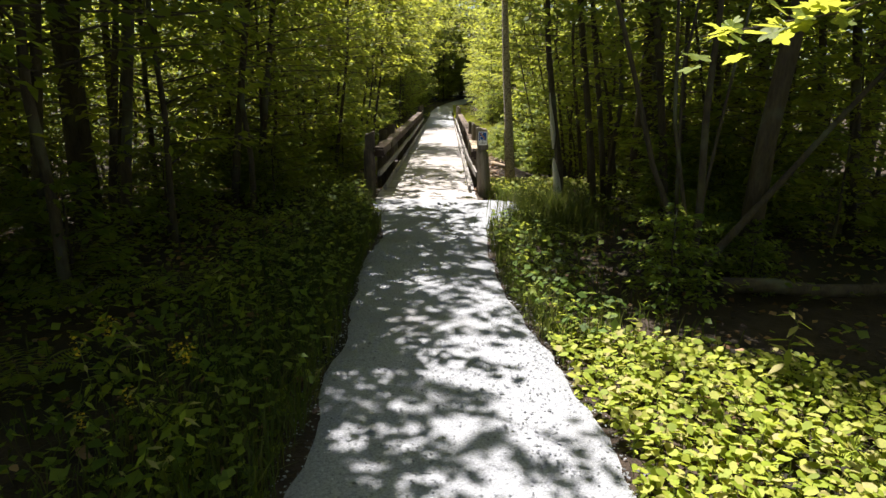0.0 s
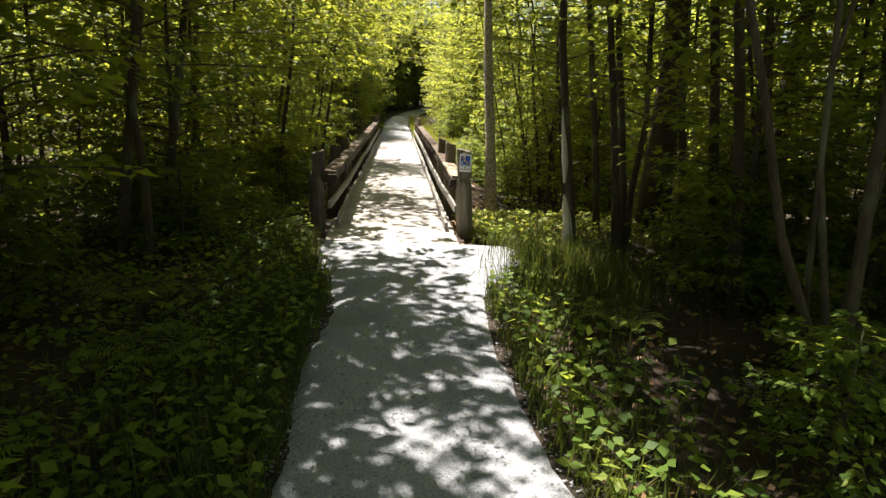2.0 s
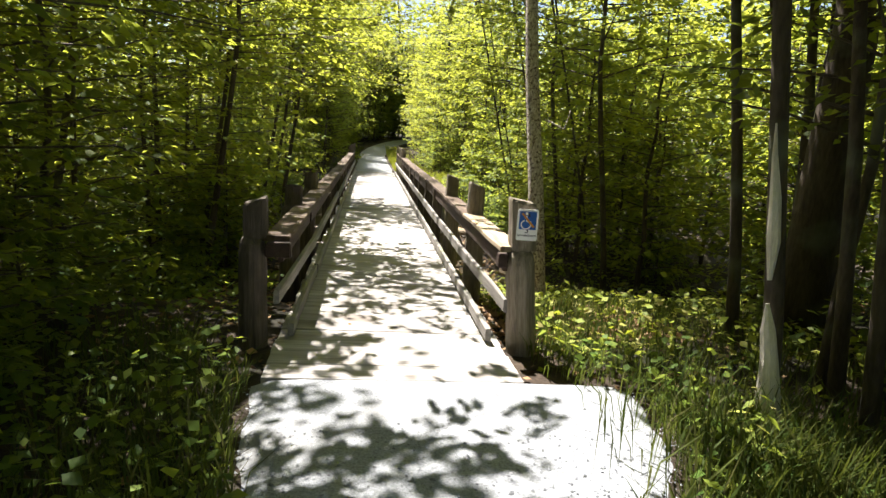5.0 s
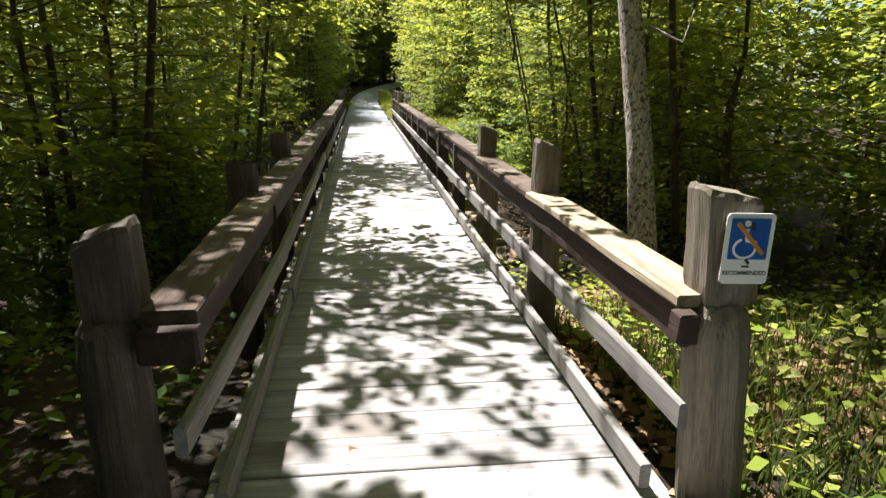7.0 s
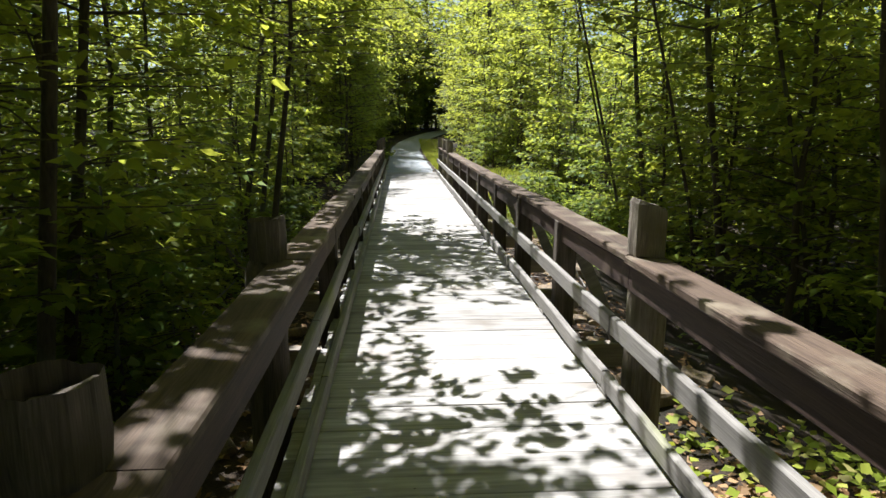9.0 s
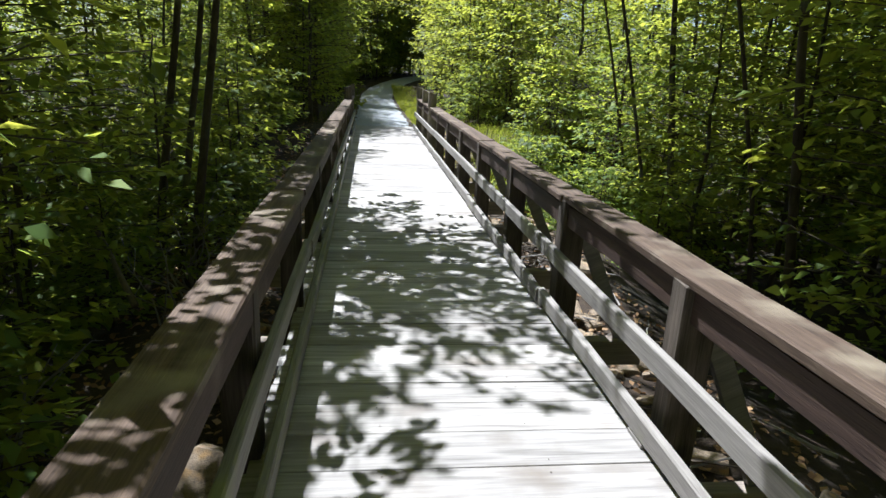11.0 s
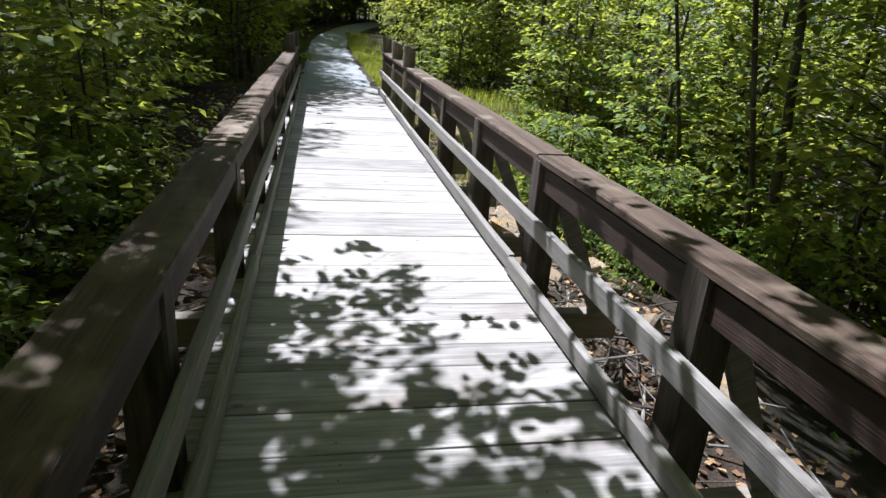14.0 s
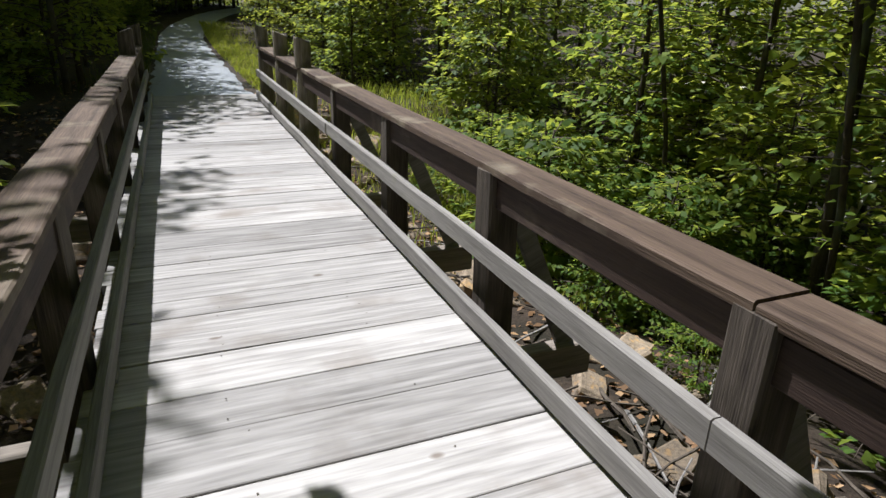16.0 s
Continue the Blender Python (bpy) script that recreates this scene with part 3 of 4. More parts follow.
talls = [grow_tree("forest_tree", L_TALL, 160 + k, h, q, c, rch, 44, 46, lf, mt, group="canopy trees", sides=9, flat=0.3)
         for k, (h, q, c, rch, lf, mt) in enumerate([
             (13, 0.15, 0.26, 3.4, 0.23, M_LEAF), (11, 0.11, 0.22, 3.0, 0.22, M_LEAF_B), (14.5, 0.18, 0.30, 3.6, 0.24, M_LEAF)])]

over = grow_tree("overhanging_tree", "slender tree spreading its leafy limbs over the way", 190, 8.4, 0.055, 0.46, 2.9, 44, 84, 0.125, M_LEAF_B, lean=(0.13, 0.0), group="overhanging trees", sides=8, flat=0.12, full=True, clump=6)
# placed by the dapples on the way; several are added only to darken the banks
OVER = [(-3.7, 18.6, 0.75, 0), (-3.6, 13.3, 0.8, 0), (-3.5, 5.1, 0.85, 0), (-3.5, 7.1, 0.8, 0), (2.7, 9.0, 0.8, 180), (-3.3, 4.6, 0.85, 0), (-3.1, 6.6, 0.95, 0), (-2.7, 9.0, 0.95, 5), (-2.3, 14.9, 0.85, -8), (-2.6, 15.7, 0.8, 10), (-2.5, 20.3, 0.85, 10), (-3.7, 7.7, 0.85, 0), (-3.8, 6.2, 0.9, 0), (4.2, 10.6, 0.95, 180), (-2.0, 19.9, 0.8, -5), (-2.3, 20.5, 0.75, 30), (-4.3, 13.9, 0.85, 180), (-3.4, 5.6, 0.85, 0), (3.0, 9.6, 0.85, 180),
        (3.6, 8.6, 1.0, 180), (3.1, 10.9, 0.9, 165), (4.9, 9.9, 1.1, 190), (5.6, 7.6, 1.1, 170), (5.0, 12.8, 1.1, 200), (6.8, 10.4, 1.2, 180), (4.2, 16.4, 1.0, 180), (4.3, 19.4, 1.0, 170), (4.5, 22.6, 1.0, 190), (3.2, 7.4, 0.9, 170), (-2.7, 10.3, 0.95, 0), 
        (-4.6, 6.0, 1.1, 100), (-4.9, 8.8, 1.1, 60), (-4.8, 3.2, 1.1, 40), (-6.4, 4.6, 1.2, 0), (-6.6, 8.0, 1.2, 0), (-4.6, 0.6, 1.1, 0),
        (-2.6, 32.4, 0.8, 0), (-2.9, 34.0, 0.8, 20), (-3.1, 33.2, 0.75, -10), (-2.6, 41.2, 1.0, 30), (3.2, 45.5, 1.0, 180), (-2.4, 46.4, 1.0, 0), (0.2, 53.5, 1.0, 90), (-2.2, 51.0, 1.1, 0)]
for x, y, s, turn in OVER:
    put(over, x, y, turn, s, 0.1)

# added trees with high crowns out of view on tall bare trunks; they keep the sun off the first part of the way and off
# both banks
high = grow_tree("high_crowned_tree", "tall slim shade tree, added, with a bare trunk and a high leafy crown", 195, 12.5, 0.022, 0.62, 3.0, 46, 92, 0.15, M_LEAF, lean=(0.22, 0.0), group="high-crowned trees", sides=9, flat=0.22, full=True)
for x, y, s, turn in [(-7.7, 23.4, 1.0, 10), (-7.9, 20.4, 1.0, -10), (-7.6, 26.4, 1.0, 0), (-7.4, 29.2, 1.0, 10),
                      (3.6, 10.9, 1.0, 180), (4.7, 9.6, 1.0, 190), (3.9, 22.0, 1.0, 180), (4.2, 19.8, 1.0, 175), (4.6, 24.4, 1.0, 180), (4.4, 17.6, 1.0, 180)]:
    put(high, x, y, turn, s, 0.1)

back = [grow_tree("sapling", L_SAP, 120 + k, h, 0.035, 0.08, rch, 36, 30, 0.19, mt, category="tree", group="understorey trees", sides=5)
        for k, (h, rch, mt) in enumerate([(5.4, 1.8, M_LEAF), (6.6, 2.0, M_LEAF_B)])]

# canopy trees: a loose grid with the corridor and its sunlit gap left open
_r = random.Random(5)
_tall_spots = []
for gy in range(-3, 16):
    for gx in range(-5, 6):
        x, y = gx * 4.7 + _r.uniform(-1.6, 1.6), gy * 4.7 + _r.uniform(-1.6, 1.6)
        c = path_mid(min(y, 56))
        if -4.2 < x - c < 4.4 and y < 50:
            continue
        if abs(x) > 13 and _r.random() < 0.35:
            continue
        if y > 9 and y < 42 and abs(x) < 9.5:
            continue
        if _r.random() < (0.35 if y < 40 else 0.6) and y > 9:
            continue
        # the gap in the canopy through which the sun reaches the bridge and its far end
        if -8.5 < x < 6.5 and 22.5 < y < 39:
            continue
        if -6.5 < x < 9 and -1.0 < y < 9.0 and x > -3:
            continue
        _tall_spots.append((x, y))
for k, (x, y) in enumerate(_tall_spots):
    put(talls[k % 3], x, y, _r.uniform(0, 360), _r.uniform(0.8, 1.15), 0.2)
# those that shade the first part of the walk and dapple the bridge
for k, (x, y, s) in enumerate([(-3.6, 3.0, 0.75), (-3.9, 7.4, 0.85), (1.9, 60.5, 1.2), (-1.6, 59.0, 1.2), (0.2, 64.0, 1.35), (-3.6, 62.5, 1.35), (-3.2, 36.0, 0.8), (3.9, 40.5, 0.85), (-3.0, 42.0, 0.8), (-3.4, 46.5, 0.85)]):
    put(talls[(k + 1) % 3], x, y, _r.uniform(0, 360), s, 0.2)

# understorey: thick on both sides of the way
_r = random.Random(8)
_spots = []


def clear(x, y):
    """How far a stem must stand from the middle of the way."""
    d = x - path_mid(min(y, 57))
    left, right = -3.6, 3.9
    if y > 10.5:
        left, right = (-2.9 if y < 20 else -4.0), 3.6
    if y > 30:
        left, right = -2.6, 2.9
    if y < 5.5:
        right = 5.0
    if y > 57:
        return True
    return d < left or d > right


tries = 0
while len(_spots) < 190 and tries < 12000:
    tries += 1
    y = _r.uniform(-5, 64)
    x = _r.choice((-1, 1)) * (2.2 + abs(_r.gauss(0, 5.2)))
    if y > 56:
        x = _r.uniform(-10, 16)
    if not clear(x, y):
        continue
    if 1.0 < x < 3.4 and 8.5 < y < 15.5:
        continue
    gap = 1.25 if abs(x) < 7 else 1.9
    if any((x - a) ** 2 + (y - b) ** 2 < gap * gap for a, b in _spots):
        continue
    _spots.append((x, y))
for k, (x, y) in enumerate(_spots):
    near = abs(x - path_mid(min(y, 57))) < 4.2
    kind = _r.choice((0, 2, 4, 2, 4) if near and x > 0 else (0, 1, 2, 3, 4))
    put(back[k % 2] if abs(x) > 7.5 or y > 44 or y < 1 else saps[kind], x, y, _r.uniform(0, 360), _r.uniform(0.8, 1.2))
# those that reach over the railing and dapple the way
for k, (x, y, kind, s) in enumerate([(-3.0, 14.9, 1, 0.95), (-3.0, 16.8, 3, 0.9), (-3.0, 18.9, 1, 0.9), (-2.7, 11.7, 2, 1.0), (-3.0, 12.9, 0, 1.0), (-2.6, 10.5, 4, 1.0), (-3.4, 11.2, 0, 1.0), (-2.3, 8.8, 3, 0.9), (-2.5, 6.6, 1, 0.95), (-2.7, 4.9, 3, 1.0), (-2.8, 3.3, 3, 1.0),
                                     (3.1, 9.9, 3, 0.9), (3.4, 7.9, 1, 0.9), (-1.9, 33.2, 1, 0.8), (-2.0, 35.5, 3, 0.8), (-2.0, 31.4, 0, 0.9), (-1.75, 30.6, 2, 1.2), (-1.7, 31.9, 2, 1.1), (2.7, 36.5, 1, 0.8), (2.8, 33.6, 2, 0.9), (-2.0, 38.2, 1, 0.9), (-2.1, 41.0, 3, 0.9)]):
    put(saps[kind], x, y, 57 * k, s)
for k in range(22):
    s = 1 if k % 2 else -1
    y = 27.5 + 0.85 * k
    if s < 0 and y < 30.5:
        continue
    put(saps[(1, 2, 3, 1)[k % 4]], path_mid(y) + s * (3.0 + 0.9 * _r.random() + (0.8 if y < 31 and s > 0 else 0)), y, 91 * k, _r.uniform(1.0, 1.35))
# more understorey behind the gully
for k in range(34):
    x, y = _r.uniform(4.6, 11.0), _r.uniform(11.5, 28.0)
    put(back[k % 2] if x > 7 else saps[(0, 2, 4, 1)[k % 4]], x, y, 33 * k, _r.uniform(0.85, 1.2))
for k in range(26):
    x, y = _r.uniform(-11.0, -5.5), _r.uniform(6.0, 26.0)
    put(back[k % 2], x, y, 33 * k, _r.uniform(0.85, 1.2))
# the woods close in where the path turns away
for k in range(40):
    x, y = _r.uniform(-8, 6.5), _r.uniform(49.5, 62)
    if abs(x - path_mid(y)) > 2.0:
        put(back[k % 2], x, y, 40 * k, _r.uniform(1.2, 1.9))
for k in range(16):
    put(back[k % 2], 0.5 + 0.6 * k + _r.uniform(-0.4, 0.4), _r.uniform(60.0, 65.0), 50 * k, _r.uniform(1.1, 1.7))
for k in range(30):
    y = _r.uniform(53.5, 61.0)
    put(bushes[k % 3] if k % 2 else back[k % 4 // 2], path_mid(y) - _r.uniform(1.4, 4.6), y, 50 * k, _r.uniform(0.9, 1.3))
# shrubs fill in under them
_r = random.Random(9)
for k in range(120):
    y = _r.uniform(4, 50)
    s = _r.choice((-1, 1))
    x = path_mid(y) + s * (2.5 + abs(_r.gauss(0, 2.2)))
    if (y < 7 and s > 0) or (s > 0 and x < 4.6 and 12 < y < 21) or (s > 0 and x < 3.6 and 8 < y < 16) or (s < 0 and y < 9 and x > -2.8):
        continue
    put(bushes[k % 3], x, y, _r.uniform(0, 360), _r.uniform(0.7, 1.25))
# thick shrubs along the gully and at the turn of the path
for k in range(90):
    if k < 64:
        s = 1 if k % 8 < 5 else -1
        x, y = (_r.uniform(2.5, 5.2) if s > 0 else _r.uniform(-4.6, -1.9)), _r.uniform(14.5, 27.0)
        if s > 0 and y > 24.5:
            x += 1.2
        if s > 0 and y < 21.0:
            continue
    else:
        y = _r.uniform(47, 56)
        x = path_mid(y) - _r.uniform(1.7, 5.5)
    put(bushes[k % 3], x, y, _r.uniform(0, 360), _r.uniform(0.8, 1.3))
for k in range(12):
    x, y, q = _r.uniform(2.3, 3.9), _r.uniform(4.9, 7.4), _r.uniform(0.35, 0.6)
    if k % 2 == 0:
        put(bushes[k // 2 % 2 * 2], x, y, 70 * k, q)
for k in range(7):
    put(bushes[(0, 2)[k % 2]], _r.uniform(-3.0, -1.8), _r.uniform(9.8, 14.5), 70 * k, _r.uniform(0.4, 0.7))
for k in range(30):
    x, y = _r.uniform(1.95, 3.0), 15.2 + 0.37 * k
    q = _r.uniform(0.4, 0.7)
    if y < 21 or (y < 25 and k % 3):
        continue
    put(bushes[(0, 2)[k % 2]], x + 0.25, y, 70 * k, q)
for k in range(16):
    x, y = 3.0 + 0.22 * k + _r.uniform(-0.3, 0.3), _r.uniform(5.9, 9.6)
    put(bushes[k % 3], x, y, 70 * k, _r.uniform(0.6, 1.0))
# the first ones stay as trees at the back of the woods
for k, ob in enumerate(saps + bushes + talls + [over, high] + back):
    x, y = -26 + 5 * k, 69 + (k % 3) * 2.0
    ob.matrix_basis = pose(x, y, height(x, y) - 0.1, 0, 0, 40 * k)

# far woods that close the view
_fr = np.random.RandomState(31)


def far_woods(name, n, place, label):
    P = np.array([place() for _ in range(n)])
    size = _fr.uniform(0.35, 0.7, n)
    V = leaf_quads(P, _fr.uniform(0, 6.28, n), _fr.normal(0.3, 0.4, n), _fr.normal(0, 0.5, n), size, size * 0.6)
    tagged(new(name, quads_mesh(name, V, M_LEAF)), label, "woods", kind="stuff")


def _ring():
    a = _fr.uniform(0, 6.283)
    d = _fr.uniform(1.0, 1.25)
    x, y = 26 * d * math.cos(a), 26 + 46 * d * math.sin(a)
    return (x, y, height(x, y) + 15.0 * _fr.rand() ** 1.5)


far_woods("far_woods", 42000, _ring, "dense green woods in the distance")

# ---- single trees along the way ----
lone = grow_tree("leaning_tree", "slim leaning tree with pale flaking bark beside the bridge", 301, 9.5, 0.088, 0.76, 1.9, 26, 80, 0.14, M_LEAF_B, lean=(-0.05, 0.27), bark=M_BARK_PALE, sides=12, group="", wobble=0.3)
lone.matrix_basis = pose(1.78, 12.35, height(1.78, 12.35) + 0.02)
for _line in ([((-0.06, 0.9, 3.95), 0.022), ((-0.35, 1.0, 4.3), 0.016), ((-0.8, 1.0, 4.55), 0.010), ((-1.1, 1.0, 4.9), 0.004)],
              [((0.0, 0.5, 1.95), 0.012), ((0.22, 0.45, 1.85), 0.008), ((0.26, 0.42, 2.05), 0.004)]):
    _v, _f = tube([_line], 6, 0.05, 3)
    part("side_branch", raw_mesh("side_branch", _v, _f, M_BARK_PALE, True), lone)

snag = thing("broken_snag", "thin broken tree with bark stripped to pale wood at its foot", "tree", at=pose(2.14, 9.15, height(2.14, 9.15), 0, -4.5, 0))
_v, _f = tube([[((0.05, -0.03, -0.2), 0.072), ((0.03, -0.03, 0.12), 0.058), ((0.01, -0.03, 0.3), 0.060), ((0.0, -0.03, 0.52), 0.046), ((-0.02, -0.025, 0.68), 0.036), ((-0.035, -0.02, 0.82), 0.010)]], 9, 0.12, 4)
part("stripped_foot", raw_mesh("stripped_foot", _v, _f, M_PEELED), snag, "pale stripped wood")
_v, _f = tube([[((0.07, 0.05, -0.2), 0.06), ((0.06, 0.05, 0.7), 0.052), ((0.0, 0.04, 1.4), 0.045), ((-0.06, 0.05, 2.4), 0.04), ((-0.05, 0.05, 3.6), 0.03), ((-0.1, 0.1, 5.0), 0.012)]], 9, 0.1, 5)
part("trunk", raw_mesh("trunk", _v, _f, M_BARK, True), snag)
_v, _f = tube([[((-0.035, -0.02, 0.95), 0.012), ((-0.03, -0.02, 1.15), 0.034), ((-0.045, -0.02, 1.38), 0.028), ((-0.06, -0.01, 1.6), 0.014), ((-0.062, 0.0, 1.75), 0.005)]], 7, 0.15, 6)
part("stripped_patch", raw_mesh("stripped_patch", _v, _f, M_PEELED), snag, "pale patch of stripped wood")

for nm, x, y, q, ln, seed, lab in (("dark_tree", 4.15, 11.5, 0.23, (-0.03, 0.0), 311, "thick dark forest tree trunk with sparse leaves"),
                                   ("dark_tree", 6.6, 12.6, 0.16, (0.01, 0.0), 312, "dark forest tree trunk behind the leaves"),
                                   ("dark_tree", -4.6, 9.5, 0.06, (0.02, 0.0), 313, "dark forest tree trunk behind the leaves"),
                                   ("dark_tree", -5.6, 6.6, 0.07, (-0.02, 0.0), 314, "dark forest tree trunk behind the leaves"),
                                   ("dark_tree", -3.9, 12.2, 0.09, (0.05, 0.0), 315, "slim dark forest tree trunk behind the leaves"),
                                   ("dark_tree", 3.4, 5.9, 0.10, (0.06, 0.0), 316, "dark forest tree trunk behind a clump of stems")):
    ob = grow_tree(nm, lab, seed, 11.0, q, 0.45, 2.8, 40, 60, 0.19, M_LEAF, lean=ln, sides=10, flat=0.3, group="dark trunks")
    ob.matrix_basis = pose(x, y, height(x, y) - 0.05)

# a clump of bare stems beside the path
clump = thing("stem_clump", "clump of bare grey-brown stems fanning out from one root", "shrub", at=pose(2.78, 5.7, height(2.78, 5.7)))
for k, pts in enumerate([
        [(0, 0, 0), (-0.12, 0, 0.45), (-0.38, 0.1, 1.1), (-0.62, 0.1, 1.9), (-0.95, 0.2, 3.0), (-1.1, 0.3, 4.2)],
        [(0.02, 0.05, 0), (-0.04, 0.05, 0.6), (-0.22, 0.1, 1.5), (-0.3, 0.1, 2.6), (-0.5, 0.2, 4.2)],
        [(0.05, 0, 0), (0.06, 0.0, 0.7), (0.02, 0, 1.6), (0.08, 0.1, 2.8), (0.0, 0.2, 4.4)],
        [(0.0, -0.05, 0), (0.28, -0.05, 0.38), (0.75, 0, 0.95), (1.2, 0.05, 1.5), (1.75, 0.1, 2.15), (2.5, 0.2, 3.0)],
        [(0.08, 0.1, 0), (0.14, 0.15, 0.8), (0.28, 0.2, 1.8), (0.5, 0.2, 3.4)],
        [(-0.05, 0.1, 0), (-0.1, 0.2, 0.9), (-0.12, 0.3, 2.0), (0.1, 0.3, 3.6)]]):
    q = (0.036, 0.026, 0.045, 0.042, 0.022, 0.022)[k]
    line = [(Vector(p) - Vector((0, 0, 0.12 if i == 0 else 0)), q * (1 - 0.75 * i / len(pts))) for i, p in enumerate(pts)]
    part("stem", raw_mesh("stem", *tube([line], 7, 0.08, k), M_BARK, True), clump)
_cr = np.random.RandomState(77)
_n = 2400
_P = np.stack([_cr.uniform(-1.6, 2.4, _n), _cr.uniform(0.3, 1.6, _n), _cr.uniform(2.3, 4.6, _n)], 1)
_P[:, 2] = np.round(_P[:, 2] / 0.32) * 0.32 + _cr.normal(0, 0.05, _n)
_s = _cr.uniform(0.08, 0.15, _n)
part("crown", quads_mesh("crown", leaf_quads(_P, _cr.uniform(0, 6.28, _n), _cr.normal(0.3, 0.3, _n), _cr.normal(0, 0.4, _n), _s, _s * 0.62), M_LEAF), clump)


# a branch of broad lobed leaves that reaches over the verge
def lobed(me_name, size):
    pts = []
    for k in range(20):
        t = math.pi * 2 * k / 20
        q = 0.52 + 0.40 * abs(math.cos(2.5 * t / 1.0)) ** 1.5 if k != 10 else 0.25
        pts.append((size * q * math.cos(t), size * q * math.sin(t), size * 0.12 * abs(math.sin(t))))
    V = [(0, 0, 0)] + pts
    return raw_mesh(me_name, V, [(0, 1 + k, 1 + (k + 1) % 20) for k in range(20)], M_LEAF_B)


maple = thing("maple_branch", "overhanging branch of broad lobed leaves bright with sun", "branch", at=pose(2.85, 3.65, 2.14))
_v, _f = tube([[((1.6, 0.7, 0.9), 0.02), ((0.6, 0.25, 0.35), 0.012), ((-0.2, 0.0, 0.02), 0.008), ((-1.1, -0.3, -0.15), 0.003)],
               [((0.2, 0.1, 0.15), 0.006), ((0.0, -0.4, 0.1), 0.003)]], 5, 0, 1)
part("twig", raw_mesh("twig", _v, _f, M_TWIG, True), maple)
_lm = lobed("leaf", 0.085)
for k in range(60):
    r = random.Random(900 + k)
    u = r.random() ** 0.8
    ob = part("leaf", _lm, maple)
    s = r.uniform(0.7, 1.25)
    ob.matrix_basis = pose(0.9 - 2.0 * u + r.uniform(-0.15, 0.15), 0.3 - 0.6 * u + r.uniform(-0.3, 0.3), 0.40 - 0.62 * u + r.uniform(-0.10, 0.10), r.uniform(-35, 35), r.uniform(-35, 35), r.uniform(0, 360)) @ Matrix.Diagonal((s, s, s, 1))

# ---- low growth ----
_gr = np.random.RandomState(12)


def scatter(n, pick):
    out = []
    while len(out) < n:
        p = pick()
        if p is not None:
            out.append((p[0], p[1], height(p[0], p[1])))
    return np.array(out)


def low_leaves(name, n, pick, size, rise, mat, label, category, full=False):
    P = scatter(n, pick)
    P[:, 2] += _gr.uniform(*rise, n)
    s = size * _gr.uniform(0.6, 1.3, n)
    V = leaf_quads(P, _gr.uniform(0, 6.28, n), _gr.normal(0.2, 0.3, n), _gr.normal(0, 0.35, n), s, s * _gr.uniform(0.6, 0.85, n), 0.1, full=full)
    tagged(new(name, quads_mesh(name, V, mat)), label, category, kind="stuff")


def blades(name, n, pick, tall, mat, label, wide=0.006):
    P = scatter(n, pick)
    h = tall * _gr.uniform(0.5, 1.3, n)
    a = _gr.uniform(0, 6.28, n)
    d = np.stack([np.cos(a), np.sin(a), np.zeros(n)], 1)
    s = np.stack([-np.sin(a), np.cos(a), np.zeros(n)], 1) * wide * _gr.uniform(0.6, 1.4, n)[:, None]
    up = np.array([0, 0, 1.0])
    bend = _gr.uniform(0.15, 0.7, n)[:, None]
    top = P + up * h[:, None] * (1 - 0.3 * bend) + d * h[:, None] * bend
    mid = P + up * h[:, None] * 0.55 + d * h[:, None] * bend * 0.25
    tagged(new(name, quads_mesh(name, np.stack([P - s, mid - s * 0.8, top, mid + s * 0.8], 1), mat)), label, "grass", kind="stuff")


def verge(side, ya, yb, near, far):
    def pick():
        y = _gr.uniform(ya, yb)
        d = near + (far - near) * abs(_gr.normal(0, 0.5))
        x = path_mid(y) + side * (path_half(y) + d)
        return (x, y)
    return pick


def sunny():
    x, y = _gr.uniform(1.15, 4.2), _gr.uniform(-0.5, 4.6)
    edge = path_mid(y) + path_half(y) - 0.08 + 0.12 * noise.noise(Vector((x * 2, y * 2, 0)))
    if x < edge or y > 4.35 - 0.35 * (x - 1.4) + 0.25 * noise.noise(Vector((x * 3, 1, 0))):
        return None
    return (x, y)


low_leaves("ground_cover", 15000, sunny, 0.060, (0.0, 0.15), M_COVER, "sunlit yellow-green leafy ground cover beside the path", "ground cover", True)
blades("verge_grass", 5000, sunny, 0.12, M_GRASS, "short grass among the ground cover")
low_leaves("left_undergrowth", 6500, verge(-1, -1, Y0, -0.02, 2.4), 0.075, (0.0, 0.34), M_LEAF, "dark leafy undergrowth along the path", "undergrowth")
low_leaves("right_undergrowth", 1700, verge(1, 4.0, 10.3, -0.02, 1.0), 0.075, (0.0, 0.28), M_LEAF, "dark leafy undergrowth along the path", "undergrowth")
blades("left_grass", 9000, verge(-1, -1, Y0 + 0.6, -0.08, 1.0), 0.30, M_GRASS, "long grass along the path's edge")
blades("right_grass", 4200, verge(1, 4.0, 12.0, -0.08, 0.9), 0.24, M_GRASS, "long grass along the path's edge")
blades("grass_mound", 3200, lambda: (1.98 + 0.30 * _gr.normal(), 8.3 + 0.55 * _gr.normal()), 0.42, M_GRASS, "tall tuft of dark green grass beside the path")
low_leaves("left_bank_plants", 1300, lambda: (_gr.uniform(-3.6, -0.85), _gr.uniform(9.9, 13.6)), 0.08, (0.0, 0.34), M_LEAF, "dark leafy plants on the shaded bank", "undergrowth")
low_leaves("bank_plants", 3000, lambda: (_gr.uniform(1.15, 4.5), _gr.uniform(10.2, 15.5)), 0.08, (0.0, 0.22), M_COVER, "leafy plants on the bank beside the bridge", "undergrowth")
